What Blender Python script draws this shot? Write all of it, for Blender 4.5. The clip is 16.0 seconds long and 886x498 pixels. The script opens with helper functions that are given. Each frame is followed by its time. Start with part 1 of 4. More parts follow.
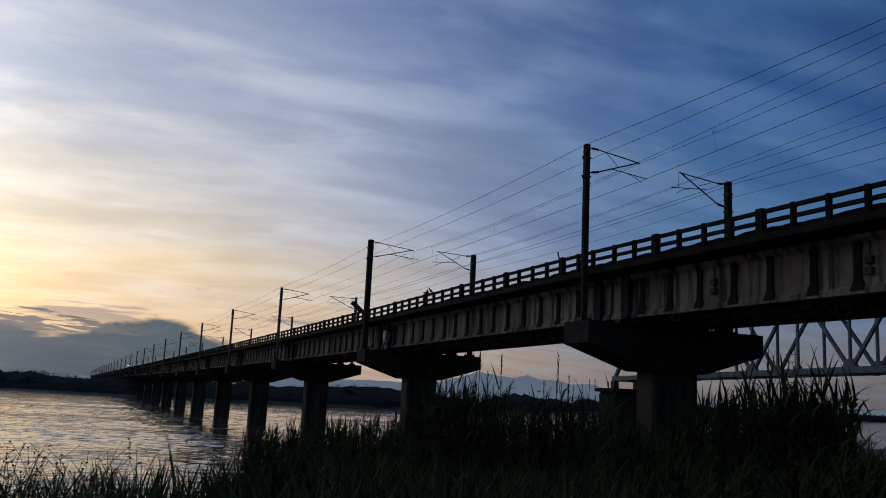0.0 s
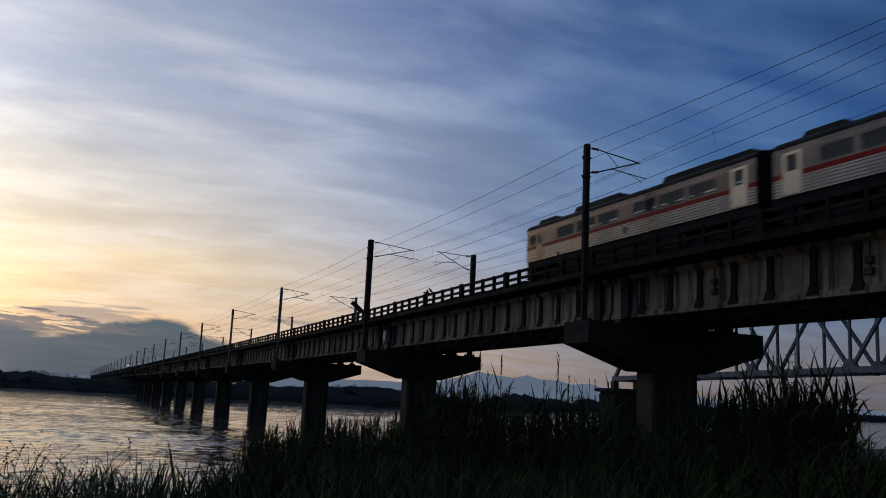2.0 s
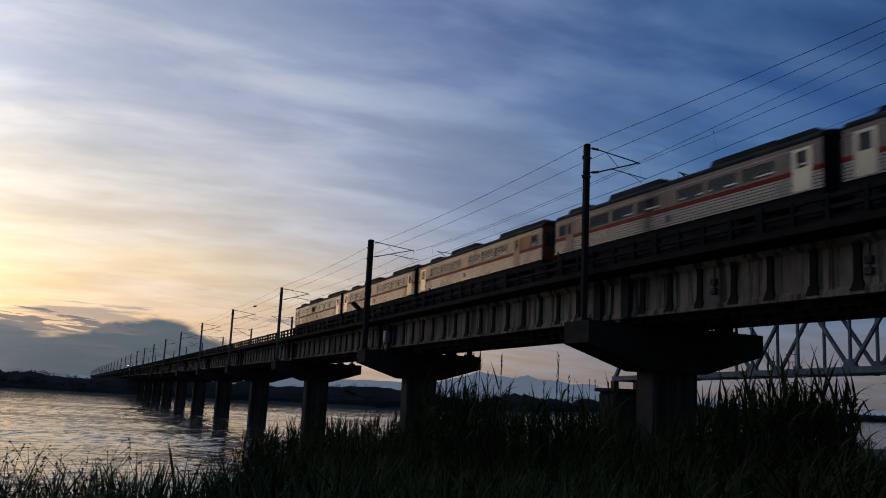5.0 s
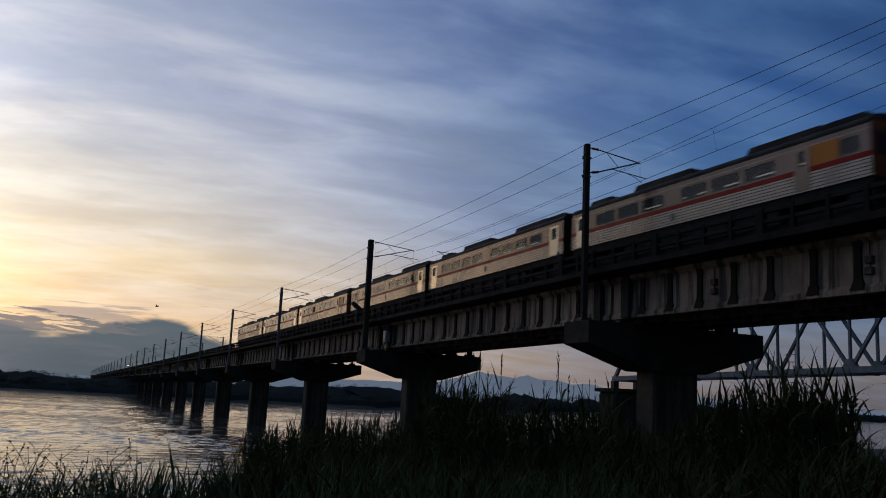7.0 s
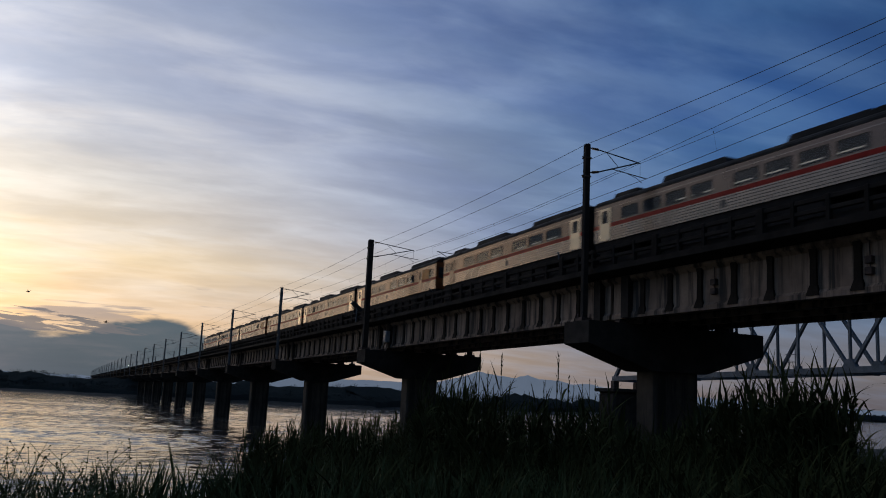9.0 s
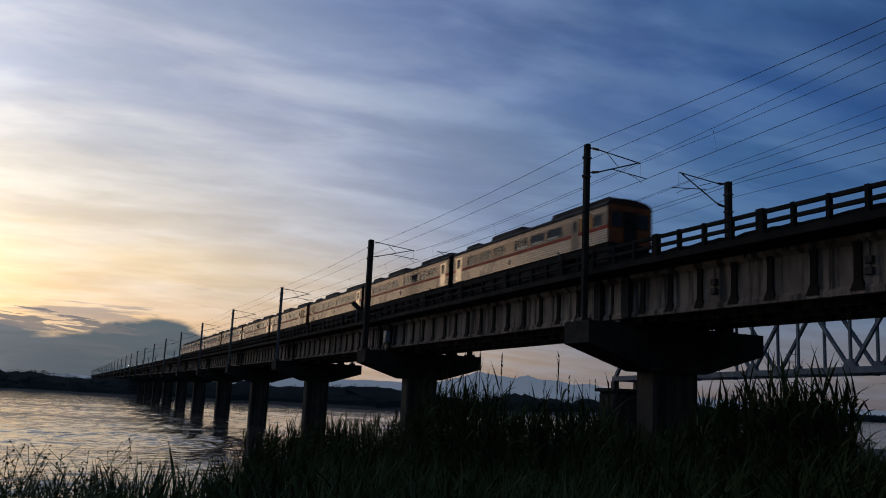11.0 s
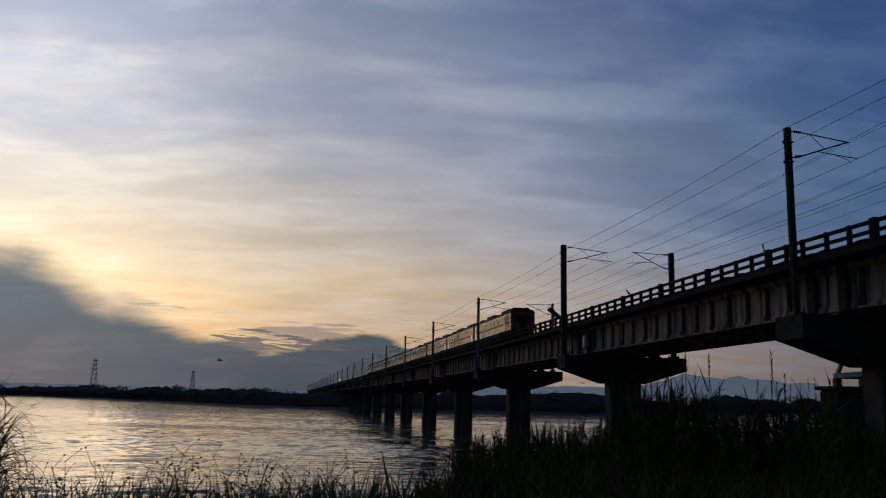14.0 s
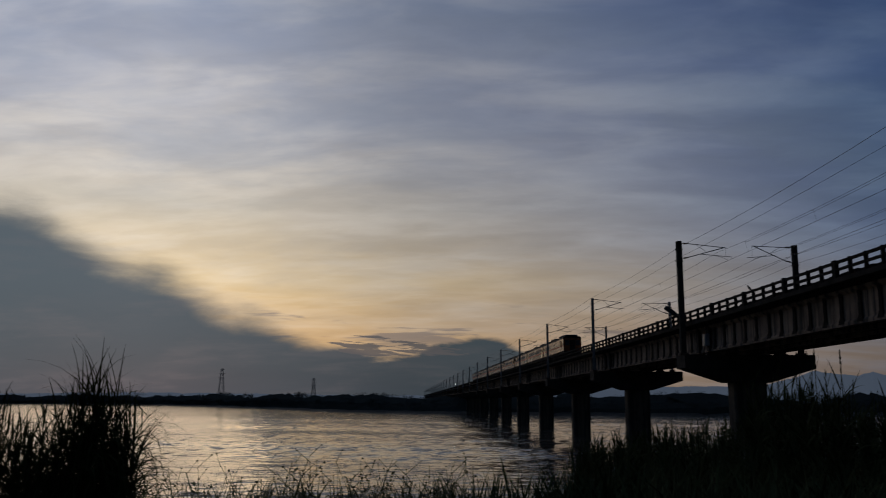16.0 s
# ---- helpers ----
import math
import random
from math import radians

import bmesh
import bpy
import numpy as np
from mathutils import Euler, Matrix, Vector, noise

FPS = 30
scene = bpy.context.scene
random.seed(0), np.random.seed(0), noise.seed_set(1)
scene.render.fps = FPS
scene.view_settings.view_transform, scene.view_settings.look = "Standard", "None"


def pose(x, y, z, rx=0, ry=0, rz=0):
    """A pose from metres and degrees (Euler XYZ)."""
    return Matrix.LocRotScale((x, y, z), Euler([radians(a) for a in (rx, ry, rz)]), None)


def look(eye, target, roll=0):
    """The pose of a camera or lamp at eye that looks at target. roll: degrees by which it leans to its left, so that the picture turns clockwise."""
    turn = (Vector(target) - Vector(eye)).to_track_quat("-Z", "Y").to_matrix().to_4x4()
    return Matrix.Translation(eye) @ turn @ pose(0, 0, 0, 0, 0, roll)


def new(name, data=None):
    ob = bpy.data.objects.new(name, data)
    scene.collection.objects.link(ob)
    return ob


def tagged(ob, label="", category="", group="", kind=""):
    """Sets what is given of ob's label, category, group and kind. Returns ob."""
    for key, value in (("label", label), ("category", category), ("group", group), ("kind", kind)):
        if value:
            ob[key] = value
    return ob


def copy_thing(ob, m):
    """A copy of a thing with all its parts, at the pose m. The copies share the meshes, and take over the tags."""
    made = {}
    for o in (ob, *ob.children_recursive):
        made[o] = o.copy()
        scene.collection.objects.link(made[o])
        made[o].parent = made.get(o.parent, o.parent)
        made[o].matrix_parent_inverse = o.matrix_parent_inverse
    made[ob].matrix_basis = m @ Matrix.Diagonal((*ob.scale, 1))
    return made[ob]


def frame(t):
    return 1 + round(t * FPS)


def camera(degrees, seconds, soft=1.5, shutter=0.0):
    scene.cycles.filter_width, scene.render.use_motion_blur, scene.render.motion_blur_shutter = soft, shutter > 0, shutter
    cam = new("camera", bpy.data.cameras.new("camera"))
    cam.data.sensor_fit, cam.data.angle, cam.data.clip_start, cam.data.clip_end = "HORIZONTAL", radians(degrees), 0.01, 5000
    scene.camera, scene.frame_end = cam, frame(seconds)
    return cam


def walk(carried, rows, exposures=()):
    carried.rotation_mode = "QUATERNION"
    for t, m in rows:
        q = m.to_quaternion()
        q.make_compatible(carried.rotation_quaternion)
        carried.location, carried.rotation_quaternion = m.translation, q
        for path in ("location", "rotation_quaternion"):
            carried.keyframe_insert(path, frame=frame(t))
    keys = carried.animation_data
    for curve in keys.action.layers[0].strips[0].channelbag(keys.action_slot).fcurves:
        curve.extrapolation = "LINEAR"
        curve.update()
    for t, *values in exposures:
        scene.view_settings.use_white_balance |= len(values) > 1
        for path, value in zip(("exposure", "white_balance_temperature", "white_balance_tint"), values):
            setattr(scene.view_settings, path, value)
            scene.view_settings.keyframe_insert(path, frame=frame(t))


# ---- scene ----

# Camera: stands on the river bank on a tripod, still at first, then pans to its left.
cam = camera(54.27, 16.0, soft=1.0, shutter=0.5)
EYE_Z = 5.5
PAN = [(0.0, -22.82, 9.83, -2.78), (11.5, -22.80, 9.83, -2.78), (11.8, -22.45, 9.84, -2.78), (12.0, -21.89, 9.85, -2.75), (12.5, -18.33, 9.82, -2.40),
       (13.0, -14.73, 9.82, -1.85), (13.5, -12.25, 9.83, -1.44), (14.0, -9.91, 9.85, -1.09), (14.5, -8.34, 9.87, -0.81),
       (15.0, -6.43, 9.92, -0.54), (15.5, -4.62, 9.95, -0.37), (16.0, -2.48, 9.99, -0.18)]
EXPOSURE = [(0.0, 0.0), (11.5, 0.0), (12.5, -0.08), (13.0, -0.17), (13.5, -0.31), (14.0, -0.50), (14.5, -0.68), (15.0, -0.81), (16.0, -1.08)]
walk(cam, [(t, pose(0, 0, EYE_Z, 90 + p, 0, y) @ pose(0, 0, 0, 0, 0, -r)) for t, y, p, r in PAN], EXPOSURE)


# ---- world ----
def link(nt, a, b):
    nt.links.new(a, b)


def maths(nt, op, a, b=None, clamp=False):
    n = nt.nodes.new("ShaderNodeMath")
    n.operation, n.use_clamp = op, clamp
    for i, v in enumerate((a, b)):
        if v is None:
            continue
        if isinstance(v, (int, float)):
            n.inputs[i].default_value = v
        else:
            link(nt, v, n.inputs[i])
    return n.outputs[0]


def ramp(nt, fac, stops, mode="LINEAR"):
    n = nt.nodes.new("ShaderNodeValToRGB")
    n.color_ramp.interpolation = mode
    el = n.color_ramp.elements
    while len(el) < len(stops):
        el.new(0.5)
    for e, (p, c) in zip(el, stops):
        e.position = p
        e.color = (*c, 1) if isinstance(c, tuple) else (c, c, c, 1)
    link(nt, fac, n.inputs[0])
    return n.outputs[0]


def mapped(nt, v, lo, hi, a=0.0, b=1.0, smooth=True):
    n = nt.nodes.new("ShaderNodeMapRange")
    n.interpolation_type = "SMOOTHSTEP" if smooth else "LINEAR"
    for i, x in enumerate((v, lo, hi, a, b)):
        if isinstance(x, (int, float)):
            n.inputs[i].default_value = x
        else:
            link(nt, x, n.inputs[i])
    return n.outputs[0]


def mixed(nt, fac, a, b, blend="MIX"):
    n = nt.nodes.new("ShaderNodeMix")
    n.data_type, n.blend_type = "RGBA", blend
    for i, v in ((0, fac), (6, a), (7, b)):
        if isinstance(v, (int, float)):
            n.inputs[i].default_value = v
        elif isinstance(v, tuple):
            n.inputs[i].default_value = (*v, 1)
        else:
            link(nt, v, n.inputs[i])
    return n.outputs[2]


def noise_tex(nt, vec, scale, detail=4.0, rough=0.55, distort=0.0):
    n = nt.nodes.new("ShaderNodeTexNoise")
    n.inputs["Scale"].default_value, n.inputs["Detail"].default_value = scale, detail
    n.inputs["Roughness"].default_value, n.inputs["Distortion"].default_value = rough, distort
    link(nt, vec, n.inputs["Vector"])
    return n.outputs[0]


def vec3(nt, x, y, z):
    n = nt.nodes.new("ShaderNodeCombineXYZ")
    for i, v in enumerate((x, y, z)):
        if isinstance(v, (int, float)):
            n.inputs[i].default_value = v
        else:
            link(nt, v, n.inputs[i])
    return n.outputs[0]


def build_world():
    world = bpy.data.worlds.new("dusk_sky")
    scene.world = world
    world.use_nodes = True
    nt = world.node_tree
    nt.nodes.clear()
    tc = nt.nodes.new("ShaderNodeTexCoord")
    sep = nt.nodes.new("ShaderNodeSeparateXYZ")
    link(nt, tc.outputs["Generated"], sep.inputs[0])
    x, y, z = sep.outputs
    deg = 57.29578
    az = maths(nt, "MULTIPLY", maths(nt, "ARCTAN2", x, y), deg)
    el = maths(nt, "MULTIPLY", maths(nt, "ARCSINE", z), deg)
    # thin high cloud, streaked along its own drift
    hz = maths(nt, "ADD", maths(nt, "MAXIMUM", z, 0.0), 0.16)
    u, v = maths(nt, "DIVIDE", x, hz), maths(nt, "DIVIDE", y, hz)
    ca, sa = math.cos(radians(-6)), math.sin(radians(-6))
    p = maths(nt, "ADD", maths(nt, "MULTIPLY", u, ca), maths(nt, "MULTIPLY", v, sa))
    q = maths(nt, "SUBTRACT", maths(nt, "MULTIPLY", v, ca), maths(nt, "MULTIPLY", u, sa))
    broad = noise_tex(nt, vec3(nt, maths(nt, "MULTIPLY", p, 0.85), maths(nt, "MULTIPLY", q, 1.1), 3.1), 1.0, 7.0, 0.56, 0.25)
    streak = noise_tex(nt, vec3(nt, maths(nt, "MULTIPLY", p, 0.9), maths(nt, "MULTIPLY", q, 1.9), 7.7), 1.5, 8.0, 0.58, 0.35)
    wisp = noise_tex(nt, vec3(nt, maths(nt, "MULTIPLY", p, 2.4), maths(nt, "MULTIPLY", q, 4.6), 1.7), 1.6, 7.0, 0.6, 0.5)
    # glow: how far from the place where the sun went down
    off = maths(nt, "ABSOLUTE", maths(nt, "ADD", az, 18.0))
    away = mapped(nt, off, 4.0, 64.0)
    e01 = maths(nt, "DIVIDE", el, 90.0, clamp=True)
    sunny = ramp(nt, e01, SKY_SUN)
    plain = ramp(nt, e01, SKY_AWAY)
    sky = mixed(nt, away, sunny, plain)
    night = mapped(nt, off, 80.0, 170.0)
    sky = mixed(nt, night, sky, SKY_BACK)
    # the cloud veil lifts the blue towards grey-white and breaks it
    veil = mapped(nt, maths(nt, "ADD", maths(nt, "MULTIPLY", broad, 0.66), maths(nt, "MULTIPLY", streak, 0.34)), 0.40, 0.62)
    veil_c = mixed(nt, away, (0.73, 0.645, 0.54), (0.090, 0.213, 0.42))
    veil_c = mixed(nt, mapped(nt, el, 8.0, 30.0), veil_c, mixed(nt, away, (0.34, 0.395, 0.51), (0.056, 0.172, 0.41)))
    amount = maths(nt, "MULTIPLY", veil, mapped(nt, el, 2.0, 14.0, 0.2, 0.78))
    sky = mixed(nt, amount, sky, veil_c)
    fleece = noise_tex(nt, vec3(nt, maths(nt, "MULTIPLY", p, 1.2), maths(nt, "MULTIPLY", q, 2.6), 2.2), 1.8, 5.0, 0.5, 0.3)
    fl = maths(nt, "MULTIPLY", mapped(nt, fleece, 0.40, 0.68), mapped(nt, el, 4.0, 12.0, 0.16, 0.34))
    sky = mixed(nt, fl, sky, mixed(nt, away, (0.80, 0.74, 0.66), (0.18, 0.32, 0.55)))
    dim = maths(nt, "MULTIPLY", mapped(nt, streak, 0.35, 0.66, 0.95, 1.04), mapped(nt, fleece, 0.34, 0.66, 0.93, 1.06))
    dim = maths(nt, "MULTIPLY", dim, mapped(nt, wisp, 0.34, 0.66, 0.965, 1.04))
    sky = mixed(nt, 1.0, sky, vec3(nt, dim, dim, dim), "MULTIPLY")
    # the thicker folds of the veil stand grey-blue against the glow
    fold = maths(nt, "MULTIPLY", mapped(nt, maths(nt, "ADD", maths(nt, "MULTIPLY", streak, 0.5), maths(nt, "MULTIPLY", broad, 0.5)), 0.40, 0.56, 0.42, 0.0), mapped(nt, el, 9.0, 18.0))
    fold = maths(nt, "MULTIPLY", fold, mapped(nt, away, 0.0, 0.8, 1.0, 0.25))
    sky = mixed(nt, fold, sky, mixed(nt, away, (0.36, 0.42, 0.53), (0.05, 0.14, 0.36)))
    # small dark cloud bars low over the glow
    bars = noise_tex(nt, vec3(nt, maths(nt, "MULTIPLY", az, 0.10), maths(nt, "MULTIPLY", el, 0.9), 1.3), 1.0, 4.0, 0.55, 0.3)
    low = maths(nt, "MULTIPLY", mapped(nt, el, 3.0, 4.2), mapped(nt, el, 5.4, 6.8, 1.0, 0.0))
    bar = maths(nt, "MULTIPLY", maths(nt, "MULTIPLY", mapped(nt, bars, 0.57, 0.64), low), mapped(nt, off, 28.0, 45.0, 0.65, 0.0))
    sky = mixed(nt, bar, sky, (0.24, 0.22, 0.24))
    # the grey bank that lies on the horizon, its upper edge over the azimuth
    a01 = maths(nt, "DIVIDE", maths(nt, "ADD", az, 60.0), 120.0, clamp=True)
    edge = maths(nt, "MULTIPLY", ramp(nt, a01, BANK_EDGE, "EASE"), 20.0)
    rag = noise_tex(nt, vec3(nt, maths(nt, "MULTIPLY", az, 0.16), maths(nt, "MULTIPLY", el, 0.55), 5.0), 1.0, 6.0, 0.6, 0.2)
    edge = maths(nt, "ADD", edge, maths(nt, "MULTIPLY", maths(nt, "SUBTRACT", rag, 0.5), 2.6))
    soft = mapped(nt, az, -14.0, 0.0, 1.6, 0.30)
    bank = mapped(nt, maths(nt, "SUBTRACT", edge, el), maths(nt, "MULTIPLY", soft, -1.0), soft)
    bank_c = mixed(nt, mapped(nt, el, 0.0, 9.0), BANK_LOW, BANK_HIGH)
    bank_c = mixed(nt, maths(nt, "MULTIPLY", streak, 0.25), bank_c, (0.11, 0.148, 0.178))
    bank_c = mixed(nt, maths(nt, "MULTIPLY", mapped(nt, rag, 0.40, 0.66), mapped(nt, fleece, 0.36, 0.62, 0.1, 0.45)), bank_c, (0.135, 0.145, 0.165))
    sky = mixed(nt, bank, sky, bank_c)
    # torn bars of cloud across the low gap in the bank
    dx = maths(nt, "DIVIDE", maths(nt, "ADD", az, 0.6), 5.2)
    lean = maths(nt, "MULTIPLY", maths(nt, "ADD", az, 0.6), -0.07)
    level_el = maths(nt, "SUBTRACT", el, lean)
    dy = maths(nt, "DIVIDE", maths(nt, "SUBTRACT", level_el, 3.45), 0.95)
    patch = mapped(nt, maths(nt, "ADD", maths(nt, "MULTIPLY", dx, dx), maths(nt, "MULTIPLY", dy, dy)), 0.3, 1.1, 1.0, 0.0)
    slats = noise_tex(nt, vec3(nt, maths(nt, "MULTIPLY", az, 0.30), maths(nt, "MULTIPLY", level_el, 2.9), 8.6), 1.0, 5.0, 0.6, 0.3)
    torn = maths(nt, "MULTIPLY", mapped(nt, maths(nt, "ADD", maths(nt, "MULTIPLY", patch, 0.2), slats), 0.68, 0.75), mapped(nt, patch, 0.0, 0.3))
    sky = mixed(nt, maths(nt, "MULTIPLY", torn, 0.9), sky, mixed(nt, 0.35, bank_c, (0.24, 0.19, 0.18)))
    # clear air above and behind
    air = nt.nodes.new("ShaderNodeTexSky")
    air.sky_type, air.sun_disc = "NISHITA", False
    air.sun_elevation, air.sun_rotation = radians(1.0), radians(-18)
    level = ramp(nt, a01, GLOW_LEVEL)
    sky = mixed(nt, 1.0, sky, mixed(nt, 1.0, level, (2.0, 2.0, 2.0), "MULTIPLY"), "MULTIPLY")
    sky = mixed(nt, 0.004, sky, air.outputs[0], "ADD")
    bg = nt.nodes.new("ShaderNodeBackground")
    bg.inputs[1].default_value = SKY_STRENGTH
    out = nt.nodes.new("ShaderNodeOutputWorld")
    link(nt, sky, bg.inputs[0])
    link(nt, bg.outputs[0], out.inputs[0])


SKY_STRENGTH = 1.0
SKY_SUN = [(0.0, (0.62, 0.42, 0.25)), (0.045, (0.98, 0.62, 0.29)), (0.085, (1.0, 0.755, 0.43)), (0.14, (0.74, 0.67, 0.56)),
           (0.20, (0.50, 0.51, 0.58)), (0.30, (0.22, 0.29, 0.48)), (0.5, (0.08, 0.11, 0.20)), (1.0, (0.035, 0.05, 0.10))]
SKY_AWAY = [(0.0, (0.24, 0.195, 0.195)), (0.03, (0.30, 0.268, 0.268)), (0.07, (0.22, 0.30, 0.45)), (0.12, (0.082, 0.215, 0.51)),
            (0.20, (0.046, 0.145, 0.43)), (0.30, (0.038, 0.098, 0.30)), (0.5, (0.03, 0.05, 0.12)), (1.0, (0.02, 0.03, 0.07))]
GLOW_LEVEL = [(0.0, 0.6), (0.2, 0.9), (0.36, 0.94), (0.43, 0.80), (0.50, 0.60), (0.56, 0.56), (0.62, 0.53), (0.74, 0.42), (0.86, 0.325), (1.0, 0.25)]
SKY_BACK = (0.045, 0.037, 0.030)
BANK_EDGE = [(0.0, 0.80), (0.20, 0.68), (0.29, 0.575), (0.36, 0.41), (0.41, 0.275), (0.455, 0.175), (0.485, 0.135), (0.503, 0.135), (0.52, 0.195), (0.545, 0.205), (0.575, 0.145), (0.62, 0.06), (0.68, -0.2)]
BANK_LOW, BANK_HIGH = (0.052, 0.087, 0.112), (0.09, 0.124, 0.152)
build_world()
sun = new("sun", bpy.data.lights.new("sun", "SUN"))
sun.data.energy, sun.data.angle, sun.data.color = 0.12, radians(20), (1.0, 0.72, 0.45)
sun.matrix_world = look((-30, 90, 14), (0, 0, 0))


# ---- materials ----
def material(name, base, other=None, rough=0.8, metal=0.0, scale=2.0, fine=30.0, bump=0.3, stretch=(1, 1, 1), spec=0.5, coat=0.0, grime=None, island=0.0):
    m = bpy.data.materials.new(name)
    m.use_nodes = True
    nt = m.node_tree
    b = nt.nodes["Principled BSDF"]
    tc = nt.nodes.new("ShaderNodeTexCoord")
    mp = nt.nodes.new("ShaderNodeMapping")
    mp.inputs["Scale"].default_value = stretch
    link(nt, tc.outputs["Object"], mp.inputs[0])
    big = noise_tex(nt, mp.outputs[0], scale, 4.0, 0.6)
    small = noise_tex(nt, tc.outputs["Object"], fine, 3.0, 0.6)
    other = other or tuple(c * 0.72 for c in base)
    col = mixed(nt, mapped(nt, big, 0.35, 0.66), base, other)
    col = mixed(nt, maths(nt, "MULTIPLY", mapped(nt, small, 0.4, 0.7), 0.35), col, tuple(c * 0.6 for c in base))
    if grime:
        gm = nt.nodes.new("ShaderNodeMapping")
        gm.inputs["Scale"].default_value = (1, 1.0, 0.07)
        link(nt, tc.outputs["Object"], gm.inputs[0])
        g = noise_tex(nt, gm.outputs[0], 1.7, 5.0, 0.65)
        col = mixed(nt, mapped(nt, g, 0.45, 0.62, 0.0, 0.9), col, grime)
    if island:
        gi = nt.nodes.new("ShaderNodeNewGeometry")
        col = mixed(nt, maths(nt, "MULTIPLY", gi.outputs["Random Per Island"], island), col, tuple(c * 2.2 for c in other))
    oi = nt.nodes.new("ShaderNodeObjectInfo")
    var = mapped(nt, oi.outputs["Random"], 0.0, 1.0, 0.86, 1.08, False)
    col = mixed(nt, 1.0, col, vec3(nt, var, var, var), "MULTIPLY")
    link(nt, col, b.inputs["Base Color"])
    link(nt, mapped(nt, big, 0.3, 0.7, max(rough - 0.08, 0.02), min(rough + 0.1, 1.0)), b.inputs["Roughness"])
    b.inputs["Metallic"].default_value = metal
    b.inputs["Specular IOR Level"].default_value = spec
    b.inputs["Coat Weight"].default_value = coat
    if bump:
        bp = nt.nodes.new("ShaderNodeBump")
        bp.inputs["Strength"].default_value, bp.inputs["Distance"].default_value = bump, 0.02
        link(nt, small, bp.inputs["Height"])
        link(nt, bp.outputs[0], b.inputs["Normal"])
    return m


def glow_material(name, color, strength):
    m = bpy.data.materials.new(name)
    m.use_nodes = True
    b = m.node_tree.nodes["Principled BSDF"]
    b.inputs["Base Color"].default_value = (*color, 1)
    b.inputs["Emission Color"].default_value = (*color, 1)
    b.inputs["Emission Strength"].default_value = strength
    return m


def water_material():
    m = bpy.data.materials.new("river_water")
    m.use_nodes = True
    nt = m.node_tree
    b = nt.nodes["Principled BSDF"]
    b.inputs["Base Color"].default_value = (0.06, 0.053, 0.044, 1)
    b.inputs["IOR"].default_value = 1.33
    tc = nt.nodes.new("ShaderNodeTexCoord")
    def at(sx, sy, turn):
        mp = nt.nodes.new("ShaderNodeMapping")
        mp.inputs["Scale"].default_value, mp.inputs["Rotation"].default_value = (sx, sy, 1), (0, 0, radians(turn))
        link(nt, tc.outputs["Object"], mp.inputs[0])
        return mp.outputs[0]
    swell = noise_tex(nt, at(0.09, 0.13, 10), 1.0, 2.0, 0.5, 0.5)
    ripple = noise_tex(nt, at(0.24, 0.30, -8), 1.0, 4.0, 0.55, 0.7)
    chop = noise_tex(nt, at(0.05, 0.035, 4), 1.0, 3.0, 0.6, 0.8)
    calm = noise_tex(nt, at(0.012, 0.04, 6), 1.0, 4.0, 0.6, 0.8)
    crest = mapped(nt, ripple, 0.52, 0.70)
    h = maths(nt, "ADD", maths(nt, "MULTIPLY", swell, 0.5), maths(nt, "MULTIPLY", crest, mapped(nt, calm, 0.40, 0.60, 0.8, 1.5)))
    h = maths(nt, "ADD", h, maths(nt, "MULTIPLY", chop, 0.6))
    fine = noise_tex(nt, at(0.55, 0.95, 8), 1.0, 3.0, 0.55, 0.4)
    h = maths(nt, "ADD", h, maths(nt, "MULTIPLY", fine, 0.35))
    bp = nt.nodes.new("ShaderNodeBump")
    bp.inputs["Strength"].default_value, bp.inputs["Distance"].default_value = 1.0, 0.10
    link(nt, h, bp.inputs["Height"])
    link(nt, bp.outputs[0], b.inputs["Normal"])
    link(nt, mapped(nt, calm, 0.3, 0.7, 0.05, 0.09), b.inputs["Roughness"])
    return m


def glass_material(name, tint, rough=0.05, alpha=0.35):
    m = bpy.data.materials.new(name)
    m.use_nodes = True
    nt = m.node_tree
    b = nt.nodes["Principled BSDF"]
    b.inputs["Base Color"].default_value = (*tint, 1)
    b.inputs["Roughness"].default_value = rough
    b.inputs["Alpha"].default_value = alpha
    b.inputs["Specular IOR Level"].default_value = 0.15
    return m


M_CONCRETE = material("weathered_concrete", (0.34, 0.225, 0.15), (0.19, 0.125, 0.085), 0.95, scale=0.4, fine=9.0, bump=0.35, spec=0.25, grime=(0.03, 0.025, 0.02))
# darker concrete tones for caps, end blocks, masts and pier shafts
M_CONCRETE_DARK = material("dark_concrete", (0.045, 0.036, 0.029), (0.026, 0.021, 0.017), 0.95, scale=0.8, fine=12.0, bump=0.4, spec=0.1)
M_PIER = material("brown_pier_concrete", (0.085, 0.066, 0.05), (0.05, 0.04, 0.03), 0.95, scale=0.5, fine=9.0, bump=0.35, spec=0.15, grime=(0.025, 0.022, 0.018))
# near-black tone for the deck slab, railings and ballast shoulder
M_CONCRETE_BLACK = material("near_black_concrete", (0.028, 0.022, 0.018), (0.017, 0.014, 0.011), 0.95, scale=0.8, fine=12.0, bump=0.4, spec=0.08)
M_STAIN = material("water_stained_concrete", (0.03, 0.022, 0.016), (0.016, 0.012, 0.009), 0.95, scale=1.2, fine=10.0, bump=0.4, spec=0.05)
M_STEEL = material("galvanised_steel", (0.16, 0.17, 0.18), None, 0.55, 0.7, scale=3, fine=40, bump=0.1)
M_RUST = material("rusty_steel", (0.10, 0.06, 0.045), (0.05, 0.035, 0.03), 0.8, 0.4, scale=4, fine=40, bump=0.3)
M_WIRE = material("copper_wire", (0.06, 0.055, 0.05), None, 0.6, 0.6, bump=0)
